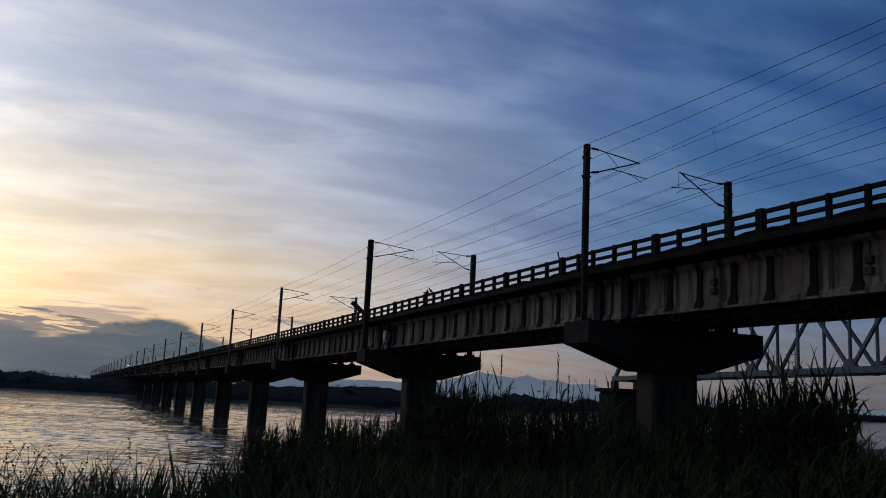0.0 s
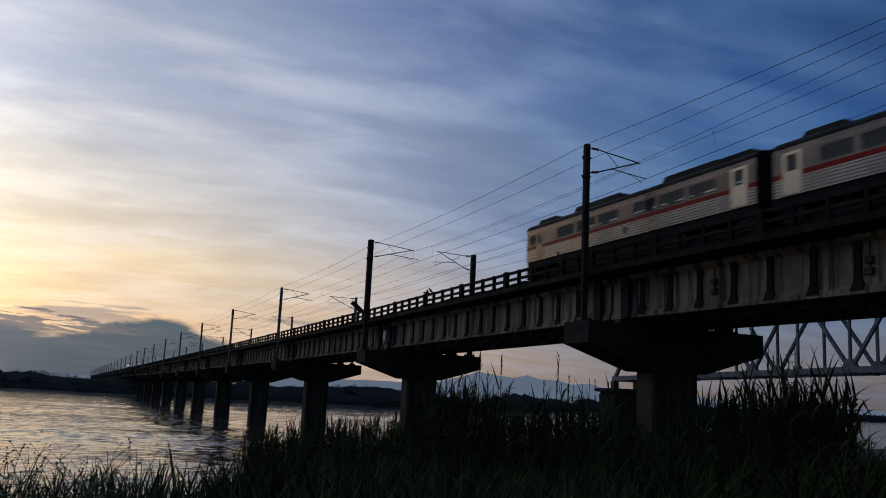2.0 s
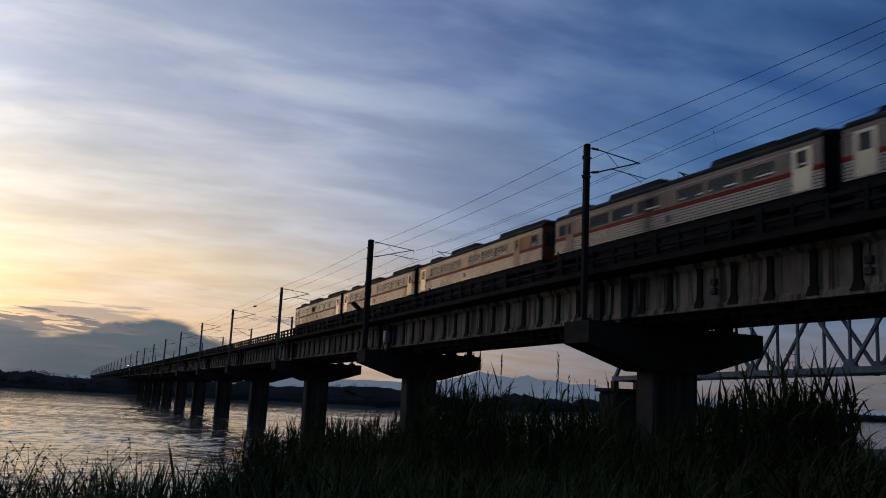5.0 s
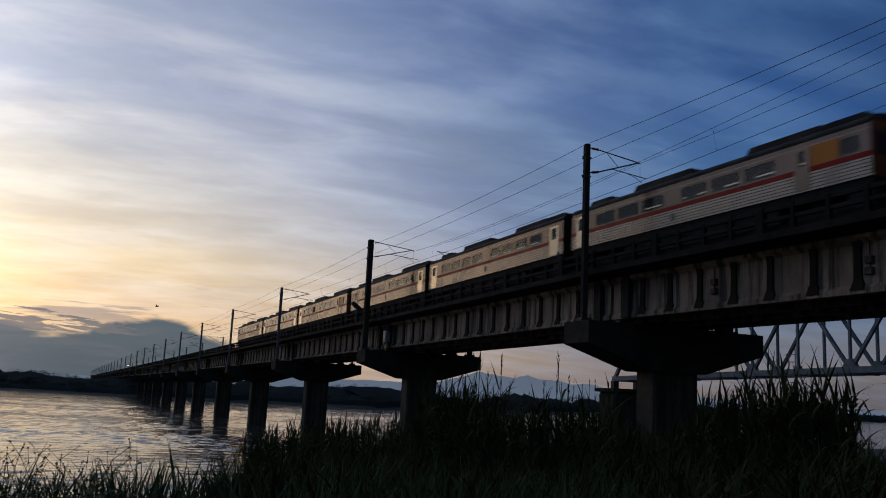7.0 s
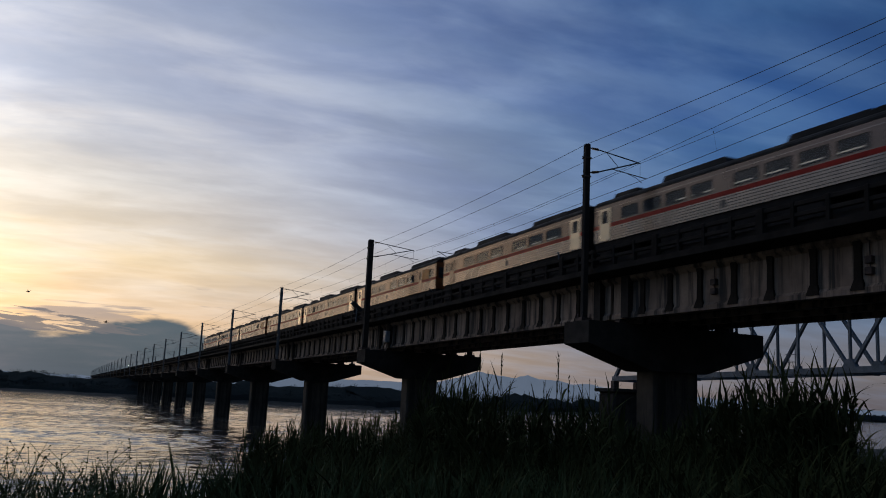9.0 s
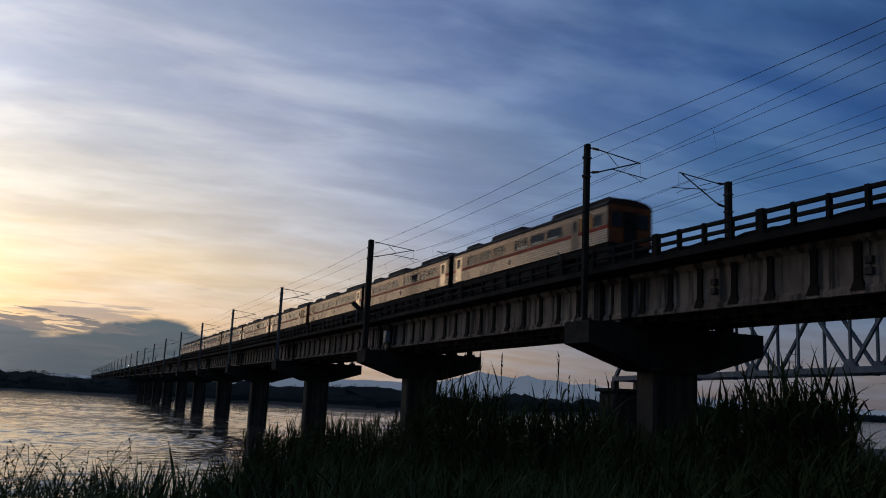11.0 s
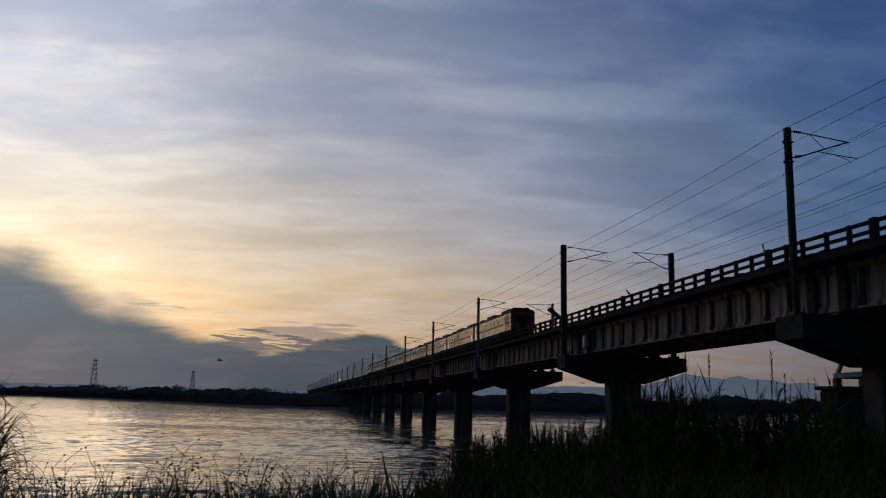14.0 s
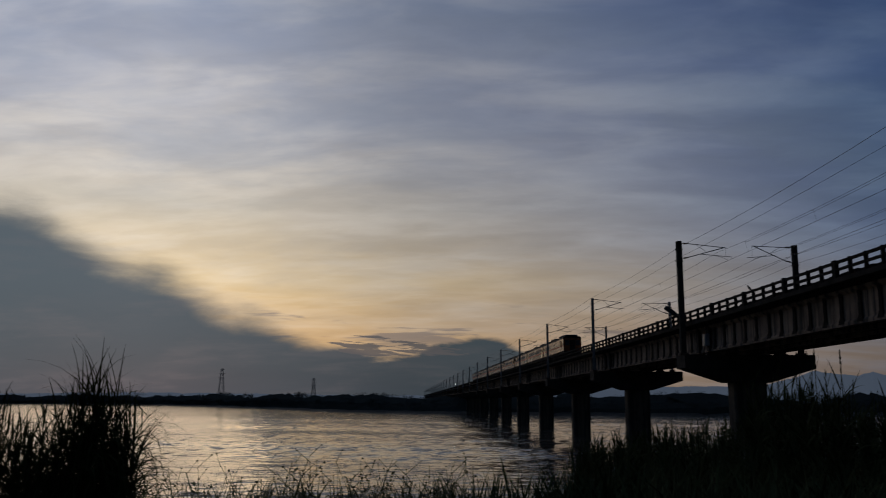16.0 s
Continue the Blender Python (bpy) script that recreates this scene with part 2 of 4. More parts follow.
M_CERAMIC = material("brown_ceramic", (0.07, 0.035, 0.025), None, 0.3, bump=0)
M_TRUSS = material("blue_grey_painted_steel", (0.09, 0.11, 0.125), (0.06, 0.075, 0.085), 0.6, 0.1, scale=1.5, fine=14, bump=0.2)
M_BALLAST = material("track_ballast", (0.16, 0.14, 0.13), (0.08, 0.07, 0.065), 0.95, scale=6, fine=24, bump=1.0)
M_SOIL = material("muddy_soil", (0.06, 0.05, 0.038), (0.035, 0.032, 0.022), 0.95, scale=0.8, fine=8, bump=0.8)
M_GRASS = material("grass_blades", (0.058, 0.07, 0.024), (0.034, 0.043, 0.015), 0.8, scale=0.6, fine=20, bump=0, island=0.45, spec=0.15)
M_REED = material("reed_blades", (0.042, 0.044, 0.016), (0.026, 0.028, 0.01), 1.0, scale=0.5, fine=20, bump=0, island=0.22, spec=0.02)
M_WOODS = material("far_foliage", (0.036, 0.040, 0.037), (0.030, 0.035, 0.032), 1.0, scale=0.05, fine=0.6, bump=0, spec=0.0)
M_CREAM = material("brushed_stainless_steel", (0.225, 0.190, 0.168), (0.185, 0.157, 0.138), 0.22, 0.8, scale=0.5, fine=20, bump=0, spec=0.5)
# orange of the cab ends, darkened in colour for the shade they face
M_CAB = material("shaded_orange_paint", (0.24, 0.068, 0.016), (0.13, 0.036, 0.010), 0.6, scale=1.2, bump=0.05, spec=0.2)
M_BEAD = material("groove_shade_and_emblem_paint", (0.07, 0.056, 0.042), None, 0.6, scale=1, bump=0)
M_DOOR = material("pale_door_paint", (0.50, 0.40, 0.28), (0.44, 0.35, 0.25), 0.2, 0.6, scale=0.8, bump=0)
M_RED = material("red_stripe_paint", (0.34, 0.026, 0.018), (0.28, 0.022, 0.015), 0.4, spec=0.04, scale=0.6, bump=0)
M_ORANGE = material("orange_paint", (0.50, 0.15, 0.008), (0.42, 0.125, 0.008), 0.45, spec=0.15, scale=0.6, bump=0.02)
M_BAND = material("grey_band_and_dimmed_side", (0.112, 0.087, 0.073), (0.092, 0.071, 0.06), 0.20, 0.75, spec=0.5, scale=0.5, bump=0)
M_ROOF = material("dark_roof_paint", (0.022, 0.021, 0.02), (0.014, 0.013, 0.013), 0.8, scale=0.8, fine=12, bump=0.2, spec=0.2)
M_BLACK = material("black_rubber", (0.02, 0.02, 0.02), None, 0.8, scale=3, bump=0.1)
M_UNDER = material("oily_underframe_steel", (0.022, 0.019, 0.017), (0.013, 0.011, 0.010), 0.9, 0.0, scale=3, bump=0.2, spec=0.1)
for dull in (M_CREAM, M_BAND):
    dull.node_tree.nodes["Principled BSDF"].inputs["Specular Tint"].default_value = (0.68, 0.66, 0.66, 1)
M_WINDOW = glass_material("tinted_window_glass", (0.05, 0.05, 0.05), 0.06, 0.74)
M_LAMP = glow_material("white_signal_lamp", (0.9, 1.0, 0.95), 6.0)
M_TUBE = glow_material("lit_lamp_tube", (1.0, 0.98, 0.92), 1.9)
M_WATER = water_material()


# ---- mesh tools ----
def box(bm, x0, x1, y0, y1, z0, z1, bevel=0.0):
    r = bmesh.ops.create_cube(bm, size=1.0, matrix=Matrix.Translation(((x0 + x1) / 2, (y0 + y1) / 2, (z0 + z1) / 2)) @ Matrix.Diagonal((x1 - x0, y1 - y0, z1 - z0, 1)))
    if bevel:
        edges = list({e for v in r["verts"] for e in v.link_edges})
        bmesh.ops.bevel(bm, geom=edges, offset=bevel, segments=1, affect="EDGES")


def rod(bm, a, b, r0, r1=None, n=8):
    a, b = Vector(a), Vector(b)
    turn = (b - a).to_track_quat("Z", "Y").to_matrix().to_4x4()
    bmesh.ops.create_cone(bm, cap_ends=True, segments=n, radius1=r0, radius2=r0 if r1 is None else r1, depth=(b - a).length,
                          matrix=Matrix.Translation((a + b) / 2) @ turn)


def turned(bm, a, b, profile, n=8):
    """A turned shape from a to b: (share of the length, radius) along it."""
    a, b = Vector(a), Vector(b)
    side = (b - a).orthogonal().normalized()
    up = (b - a).normalized().cross(side)
    rings = [[bm.verts.new(a.lerp(b, f) + (side * math.cos(2 * math.pi * i / n) + up * math.sin(2 * math.pi * i / n)) * r) for i in range(n)] for f, r in profile]
    for p, q in zip(rings, rings[1:]):
        for i in range(n):
            bm.faces.new((p[i], p[(i + 1) % n], q[(i + 1) % n], q[i]))
    bm.faces.new(rings[0][::-1])
    bm.faces.new(rings[-1])


def beam(bm, a, b, w, d):
    """A rectangular bar from a to b, w wide and d deep."""
    a, b = Vector(a), Vector(b)
    turn = (b - a).to_track_quat("Z", "Y").to_matrix().to_4x4()
    bmesh.ops.create_cube(bm, size=1.0, matrix=Matrix.Translation((a + b) / 2) @ turn @ Matrix.Diagonal((w, d, (b - a).length, 1)))


def prism(bm, outline, axis, lo, hi):
    """An outline of (u, v) drawn out along an axis: 'x' takes (y, z), 'y' takes (x, z)."""
    def at(u, v, w):
        return (w, u, v) if axis == "x" else (u, w, v)
    a = [bm.verts.new(at(u, v, lo)) for u, v in outline]
    b = [bm.verts.new(at(u, v, hi)) for u, v in outline]
    n = len(outline)
    bm.faces.new(a)
    bm.faces.new(b[::-1])
    for i in range(n):
        bm.faces.new((a[i], b[i], b[(i + 1) % n], a[(i + 1) % n]))
    bmesh.ops.recalc_face_normals(bm, faces=bm.faces)


def mesh_of(name, bm, mat):
    me = bpy.data.meshes.new(name)
    bm.to_mesh(me)
    bm.free()
    me.materials.append(mat)
    return me


def part(name, bm, mat, parent=None, label=""):
    ob = new(name, mesh_of(name, bm, mat))
    ob.parent = parent
    return tagged(ob, label)


def piece(name, me, parent, m):
    ob = new(name, me)
    ob.parent = parent
    ob.matrix_basis = m
    return ob


def sheet(name, verts, faces, mat):
    me = bpy.data.meshes.new(name)
    me.from_pydata(verts, [], faces)
    me.materials.append(mat)
    return new(name, me)


# ---- plan of the railway viaduct: it runs along y, its near railing at RAIL_X ----
SPAN, FIRST = 35.0, 37.4
RAIL_X, MID_X, FAR_X = 24.3, 28.6, 32.9
TRACK_X = (27.05, 30.9)


def rail_top(y):
    """Height of the top of the railing; the deck falls a little and levels out."""
    y = max(y, -32.6)
    return 12.55 + 1.35 * math.exp(-y / 90) - 0.016 * max(0.0, 37.4 - y)


def along(y0, y1, x=0.0):
    """A pose at the railing's height over y0, tilted so that its y axis runs on to y1."""
    z0, z1 = rail_top(y0), rail_top(y1)
    return pose(x, y0, z0, math.degrees(math.atan2(z1 - z0, y1 - y0)))


# ---- water and ground ----
def shore_y(x):
    return float(np.interp(x, [-400, -80, -12, 0, 4, 8, 13, 28, 45, 70, 130, 400], [-60, 4, 15, 18, 24, 44, 64, 76, 84, 88, 94, 110]))


def ground_z(x, y):
    d = shore_y(x) - y
    n = noise.noise((x * 0.11, y * 0.11, 0.3)) * 0.35 + noise.noise((x * 0.4, y * 0.4, 2.0)) * 0.12
    top = 4.0 - 2.3 * min(max((math.hypot(x, y) - 9) / 40, 0), 1)
    k = min(max(d / 8, -0.4), 1)
    k = k if k < 0 else k * k * (3 - 2 * k)
    return k * top + n * min(max(d / 5, 0), 1) - 0.05


def build_ground():
    xs = np.concatenate([np.linspace(-420, -70, 16), np.linspace(-66, 90, 105), np.linspace(96, 420, 18)])
    ys = np.concatenate([np.linspace(-420, -40, 12), np.linspace(-36, 112, 100)])
    verts = [(float(x), float(y), ground_z(float(x), float(y))) for y in ys for x in xs]
    w = len(xs)
    faces = [(j * w + i, j * w + i + 1, (j + 1) * w + i + 1, (j + 1) * w + i) for j in range(len(ys) - 1) for i in range(w - 1)]
    ob = sheet("ground", verts, faces, M_SOIL)
    tagged(ob, "dark muddy river bank under grass and reeds", "ground", kind="structure")
    bed = sheet("ground_riverbed", [(-4500, -4500, -3), (4500, -4500, -3), (4500, 4500, -3), (-4500, 4500, -3)], [(0, 1, 2, 3)], M_SOIL)
    tagged(bed, "muddy bed under the river reaching the horizon", "ground", kind="structure")


def build_water():
    """One sheet to the horizon: real wavelets where the river is near, smoothed out far off."""
    rng = random.Random(17)
    xs = np.concatenate([[-4000, -1500, -600, -330], np.arange(-240, -110, 0.9), np.arange(-110, 80, 0.38), np.arange(80, 150, 0.9), [230, 600, 1500, 4000]])
    ys = np.concatenate([[-4000, -1000, -200, -60], np.arange(10, 130, 0.38), np.arange(130, 330, 0.9), [420, 700, 1500, 4000]])
    gx, gy = np.meshgrid(xs, ys)
    h, steep = np.zeros_like(gx), 0.0
    close = np.clip((gx + 110) / 12, 0, 1) * np.clip((80 - gx) / 12, 0, 1) * np.clip((130 - gy) / 20, 0, 1)
    for _ in range(60):
        size = 1.15 * (3.4 / 1.15) ** rng.random()
        turn, phase, k = radians(rng.gauss(70, 38)), rng.uniform(0, 6.283), 2 * math.pi / size
        high = size ** 0.7
        h += high * (close if size < 2.0 else 1.0) * np.sin(k * (gx * math.cos(turn) + gy * math.sin(turn)) + phase)
        steep += (high * k) ** 2 / 2
    h *= 0.085 / math.sqrt(steep)
    # livelier and calmer lanes along the current
    lane = np.zeros_like(gx)
    for _ in range(9):
        size, turn = rng.uniform(18, 70), radians(rng.gauss(75, 22))
        lane += np.sin(2 * math.pi / size * (gx * math.cos(turn) + gy * math.sin(turn)) + rng.uniform(0, 6.283))
    h *= np.clip(0.9 + 0.16 * lane, 0.35, 1.5)
    h += 3.0 * np.clip(h, 0, None) ** 2
    h *= np.clip((gx + 240) / 40, 0, 1) * np.clip((150 - gx) / 30, 0, 1) * np.clip((gy - 10) / 8, 0, 1) * np.clip((330 - gy) / 120, 0, 1)
    w, d = len(xs), len(ys)
    verts = np.stack([gx, gy, h], 2).reshape(-1, 3)
    i = (np.arange(d - 1)[:, None] * w + np.arange(w - 1)[None, :]).reshape(-1)
    faces = np.stack([i, i + 1, i + w + 1, i + w], 1)
    ob = sheet("water", verts.tolist(), faces.tolist(), M_WATER)
    ob.data.shade_smooth()
    return tagged(ob, "wide rippled grey-brown river reflecting the evening sky", "river", kind="structure")


build_ground()
WATER = build_water()

FAR_SHORE = [(-1700, 1800), (-800, 1400), (-420, 1180), (-257, 980), (-30, 448), (6, 405), (60, 362), (120, 343), (223, 400), (420, 620), (800, 960), (1500, 1420), (2500, 1700), (3200, 700)]


def shore_point(s):
    """A point s metres along the far shore, and the way inland from it."""
    for (x0, y0), (x1, y1) in zip(FAR_SHORE, FAR_SHORE[1:]):
        n = math.hypot(x1 - x0, y1 - y0)
        if s <= n:
            return x0 + (x1 - x0) * s / n, y0 + (y1 - y0) * s / n, -(y1 - y0) / n, (x1 - x0) / n
        s -= n
    return None


def build_far_bank():
    rng = random.Random(4)
    rows, s = [], 0.0
    while True:
        q = shore_point(s)
        if q is None:
            break
        rows.append(q)
        s += 14 if math.hypot(q[0], q[1]) < 1100 else 60
    profile = [(-2, -1.0), (1.0, 0.3), (5, 1.6), (14, 2.4), (60, 3.0), (400, 3.0)]
    verts, faces = [], []
    for x, y, nx, ny in rows:
        for d, z in profile:
            verts.append((x + nx * d, y + ny * d, z + (rng.uniform(-0.3, 0.3) if 0 < z < 3 else 0)))
    k = len(profile)
    for j in range(len(rows) - 1):
        for i in range(k - 1):
            faces.append((j * k + i, (j + 1) * k + i, (j + 1) * k + i + 1, j * k + i + 1))
    ob = sheet("ground_far_bank", verts, faces, M_SOIL)
    tagged(ob, "low dark far bank of the river", "river bank", kind="structure")


def leaf_cloud(verts, faces, rng, cx, cy, cz, rx, rz, n, size):
    for _ in range(n):
        a, b, r = rng.uniform(0, 6.283), rng.uniform(-1.2, 1.57), rng.uniform(0.55, 1.05)
        p = Vector((cx + math.cos(a) * math.cos(b) * rx * r, cy + math.sin(a) * math.cos(b) * rx * r, cz + math.sin(b) * rz * r))
        u = Vector((rng.uniform(-1, 1), rng.uniform(-1, 1), rng.uniform(-1, 1))).normalized() * size * rng.uniform(0.6, 1.3)
        v = u.orthogonal().normalized() * size * rng.uniform(0.5, 1.0)
        i = len(verts)
        verts += [tuple(p - u), tuple(p + v), tuple(p + u), tuple(p - v)]
        faces.append((i, i + 1, i + 2, i + 3))


def build_woods():
    rng = random.Random(8)
    verts, faces, s, past = [], [], 0.0, None
    while True:
        q = shore_point(s)
        if q is None:
            break
        x, y, nx, ny = q
        far = math.hypot(x, y)
        if far < 2400:
            rise = 0.8 + 0.5 * noise.noise((s * 0.012, 0, 0)) + 0.25 * noise.noise((s * 0.05, 3, 0))
            for back, tall in ((7, 4.0), (16, 5.8), (34, 7.0 + far * 0.0045)):
                d = back + rng.uniform(-4, 4)
                h = tall * rise * rng.uniform(0.86, 1.06)
                size = max(0.45, far * 0.0014)
                leaf_cloud(verts, faces, rng, x + nx * d + rng.uniform(-3, 3), y + ny * d, 2.0 + h * 0.45, 4.2, h * 0.54, 150, size * 0.42)
            i = len(verts)
            for d, z in ((3, 0.5), (4, 3.4 * rise), (11, 6.0 * rise), (24, 8.2 * rise + far * 0.0038)):
                verts.append((x + nx * d, y + ny * d, z + rng.uniform(-0.5, 0.5)))
            if past is not None:
                faces += [(past + j, i + j, i + j + 1, past + j + 1) for j in range(3)]
            past = i
            s += 4.5 if far < 700 else 8.0
        else:
            for back in (20, 60):
                h = rng.uniform(9, 15)
                leaf_cloud(verts, faces, rng, x + nx * back, y + ny * back, 3 + h * 0.4, 16, h * 0.6, 60, 4)
            s += 22
    ob = sheet("far_woods", verts, faces, M_WOODS)
    tagged(ob, "dark band of trees along the far river bank", "woods", kind="stuff")


def build_mountains():
    rng = random.Random(2)
    haze = bpy.data.materials.new("mountain_haze_glow")
    haze.use_nodes = True
    nt = haze.node_tree
    b = nt.nodes["Principled BSDF"]
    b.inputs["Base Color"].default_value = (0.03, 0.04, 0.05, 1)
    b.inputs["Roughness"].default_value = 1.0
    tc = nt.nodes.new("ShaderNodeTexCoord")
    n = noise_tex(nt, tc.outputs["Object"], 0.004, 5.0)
    # distance haze is put into the ridge's own colour as emission
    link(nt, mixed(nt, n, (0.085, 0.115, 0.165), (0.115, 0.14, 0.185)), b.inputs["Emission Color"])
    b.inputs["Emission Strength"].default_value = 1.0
    R = 3900.0
    prof = [(-30, 0.3), (-16, 0.5), (4, 0.35), (12, 0.9), (18, 1.0), (22.4, 1.02), (24.2, 1.45), (25.6, 1.98), (26.9, 1.72), (27.9, 1.62), (28.7, 1.88), (29.4, 1.62), (30.8, 1.6), (31.6, 1.36), (32.6, 1.46), (33.5, 1.28), (36, 1.05), (38, 1.0), (43, 0.7), (52, 0.5), (62, 0.35)]
    verts, faces = [], []
    azs = np.arange(-30, 62.01, 0.25)
    for i, a in enumerate(azs):
        h = float(np.interp(a, *zip(*prof))) + 0.05 * noise.noise((a * 0.9, 0, 0)) + 0.05 * noise.noise((a * 3.1, 1, 0))
        top = R * math.tan(radians(max(h, 0.1))) + EYE_Z
        sa, ca = math.sin(radians(a)), math.cos(radians(a))
        verts += [(R * sa, R * ca, 0), ((R + 150) * sa, (R + 150) * ca, top), ((R + 500) * sa, (R + 500) * ca, 0)]
        if i:
            j = 3 * i
            faces += [(j - 3, j, j + 1, j - 2), (j - 2, j + 1, j + 2, j - 1)]
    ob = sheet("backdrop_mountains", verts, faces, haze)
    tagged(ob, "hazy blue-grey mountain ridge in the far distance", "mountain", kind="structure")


build_far_bank()
build_woods()
build_mountains()


# ---- viaduct ----
def make_span():
    """One span at the railing's height, from y = 0 to SPAN; its x is the world's."""
    thing = new("bridge_span")
    tagged(thing, "stained concrete railway bridge span with ribbed girders", "bridge span", group="spans of the viaduct")
    bm = bmesh.new()
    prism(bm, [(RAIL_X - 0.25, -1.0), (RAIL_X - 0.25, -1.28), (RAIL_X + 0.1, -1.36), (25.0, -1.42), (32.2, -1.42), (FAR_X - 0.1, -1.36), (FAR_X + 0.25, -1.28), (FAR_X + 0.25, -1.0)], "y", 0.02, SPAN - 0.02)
    part("deck_slab", bm, M_CONCRETE_BLACK, thing)
    bm = bmesh.new()
    box(bm, 25.0, 32.2, 0.03, SPAN - 0.03, -0.998, -0.86)
    part("ballast_bed", bm, M_BALLAST, thing, "dark crushed-stone track ballast")
    rng = random.Random(11)
    tops = [-0.70 + rng.uniform(-0.05, 0.04) for _ in range(71)]
    verts, faces = [], []
    for i, z in enumerate(tops):
        y = 0.03 + (SPAN - 0.06) * i / 70
        verts += [(RAIL_X + 0.16, y, -0.998), (RAIL_X + 0.20, y, z), (RAIL_X + 0.5, y, z - 0.01), (RAIL_X + 0.69, y, -0.86)]
        if i:
            a = 4 * i - 4
            faces += [(a + n, a + n + 1, a + n + 5, a + n + 4) for n in range(3)]
    me = bpy.data.meshes.new("ballast_shoulder")
    me.from_pydata(verts, [], faces)
    me.materials.append(M_CONCRETE_BLACK)
    shoulder = new("ballast_shoulder", me)
    shoulder.parent = thing
    for tx in TRACK_X:
        for g in (-0.55, 0.55):
            bm = bmesh.new()
            box(bm, tx + g - 0.035, tx + g + 0.035, 0, SPAN, -0.86, -0.72)
            part("track_rail", bm, M_RUST, thing, "steel track rail")
    bm = bmesh.new()
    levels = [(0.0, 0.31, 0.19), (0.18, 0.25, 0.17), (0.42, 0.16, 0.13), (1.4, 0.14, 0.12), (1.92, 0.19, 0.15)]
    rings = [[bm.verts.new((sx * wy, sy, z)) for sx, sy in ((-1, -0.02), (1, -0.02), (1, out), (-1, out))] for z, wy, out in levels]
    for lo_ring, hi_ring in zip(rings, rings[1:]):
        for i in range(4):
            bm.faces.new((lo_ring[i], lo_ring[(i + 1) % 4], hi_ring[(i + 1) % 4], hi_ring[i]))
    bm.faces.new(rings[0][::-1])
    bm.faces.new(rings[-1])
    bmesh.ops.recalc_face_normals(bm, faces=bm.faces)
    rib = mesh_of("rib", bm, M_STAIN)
    rng = random.Random(3)
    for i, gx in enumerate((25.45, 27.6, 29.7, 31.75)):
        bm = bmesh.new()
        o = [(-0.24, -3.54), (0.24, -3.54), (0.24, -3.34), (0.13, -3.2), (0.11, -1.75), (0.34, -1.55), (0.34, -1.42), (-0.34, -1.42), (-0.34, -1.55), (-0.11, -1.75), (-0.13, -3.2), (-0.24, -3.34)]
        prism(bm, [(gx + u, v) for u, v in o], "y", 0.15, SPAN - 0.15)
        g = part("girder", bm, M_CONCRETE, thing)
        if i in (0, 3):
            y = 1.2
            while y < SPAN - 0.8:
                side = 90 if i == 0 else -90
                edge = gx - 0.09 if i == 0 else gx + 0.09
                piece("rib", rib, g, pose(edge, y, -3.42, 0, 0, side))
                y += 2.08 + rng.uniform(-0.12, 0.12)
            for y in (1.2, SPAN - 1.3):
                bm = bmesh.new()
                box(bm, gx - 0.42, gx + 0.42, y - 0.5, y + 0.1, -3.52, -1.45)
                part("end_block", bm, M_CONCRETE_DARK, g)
    return thing


def make_railing(x):
    thing = new("railing")
    tagged(thing, "dark concrete railing of posts and two rails along the bridge deck", "railing", group="railings of the viaduct")
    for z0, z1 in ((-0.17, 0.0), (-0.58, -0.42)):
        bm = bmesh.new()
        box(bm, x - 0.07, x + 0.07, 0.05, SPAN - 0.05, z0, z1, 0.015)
        part("rail", bm, M_CONCRETE_BLACK, thing)
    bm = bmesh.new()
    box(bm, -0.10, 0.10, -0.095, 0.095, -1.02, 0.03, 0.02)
    post = mesh_of("post", bm, M_CONCRETE_BLACK)
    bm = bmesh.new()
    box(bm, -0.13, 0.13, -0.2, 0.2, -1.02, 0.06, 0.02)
    wide = mesh_of("wide_post", bm, M_CONCRETE_BLACK)
    ys = [i * SPAN / 21 for i in range(21)]
    for i, y in enumerate(ys):
        piece("wide_post" if i % 4 == 2 else "post", wide if i % 4 == 2 else post, thing, pose(x, max(y, 0.25), 0))
    return thing


def make_pier():
    """A pier at the railing's height; it reaches below the water."""
    thing = new("bridge_pier")
    tagged(thing, "dark concrete hammerhead bridge pier standing in the river", "bridge pier", group="piers of the viaduct")
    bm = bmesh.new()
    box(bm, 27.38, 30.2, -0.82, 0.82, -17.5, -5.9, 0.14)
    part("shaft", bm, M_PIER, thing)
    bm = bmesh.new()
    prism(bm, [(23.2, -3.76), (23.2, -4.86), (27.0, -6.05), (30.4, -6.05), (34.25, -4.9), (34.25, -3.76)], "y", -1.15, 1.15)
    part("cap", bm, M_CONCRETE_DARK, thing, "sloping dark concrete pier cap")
    for gx in (25.45, 27.6, 29.7, 31.75):
        for y in (-0.62, 0.62):
            bm = bmesh.new()
            box(bm, gx - 0.3, gx + 0.3, y - 0.3, y + 0.3, -3.76, -3.66)
            box(bm, gx - 0.2, gx + 0.2, y - 0.2, y + 0.2, -3.66, -3.54)
            part("bearing", bm, M_RUST, thing, "rusty bearing block")
    return thing


SPANS = range(-7, 30)
first_span = make_span()
rail_near, rail_far = make_railing(RAIL_X), make_railing(FAR_X)
first_pier = make_pier()
for k in SPANS:
    y0 = FIRST + SPAN * k
    m = along(y0, y0 + SPAN)
    sources = [first_span, rail_near, rail_far]
    for ob in sources:
        if ob.get("used"):
            copy_thing(ob, m)
        else:
            ob.matrix_basis = m
            ob["used"] = 1
    m = pose(0, y0, rail_top(y0))
    if k == SPANS[0]:
        first_pier.matrix_basis = m
    else:
        copy_thing(first_pier, m)


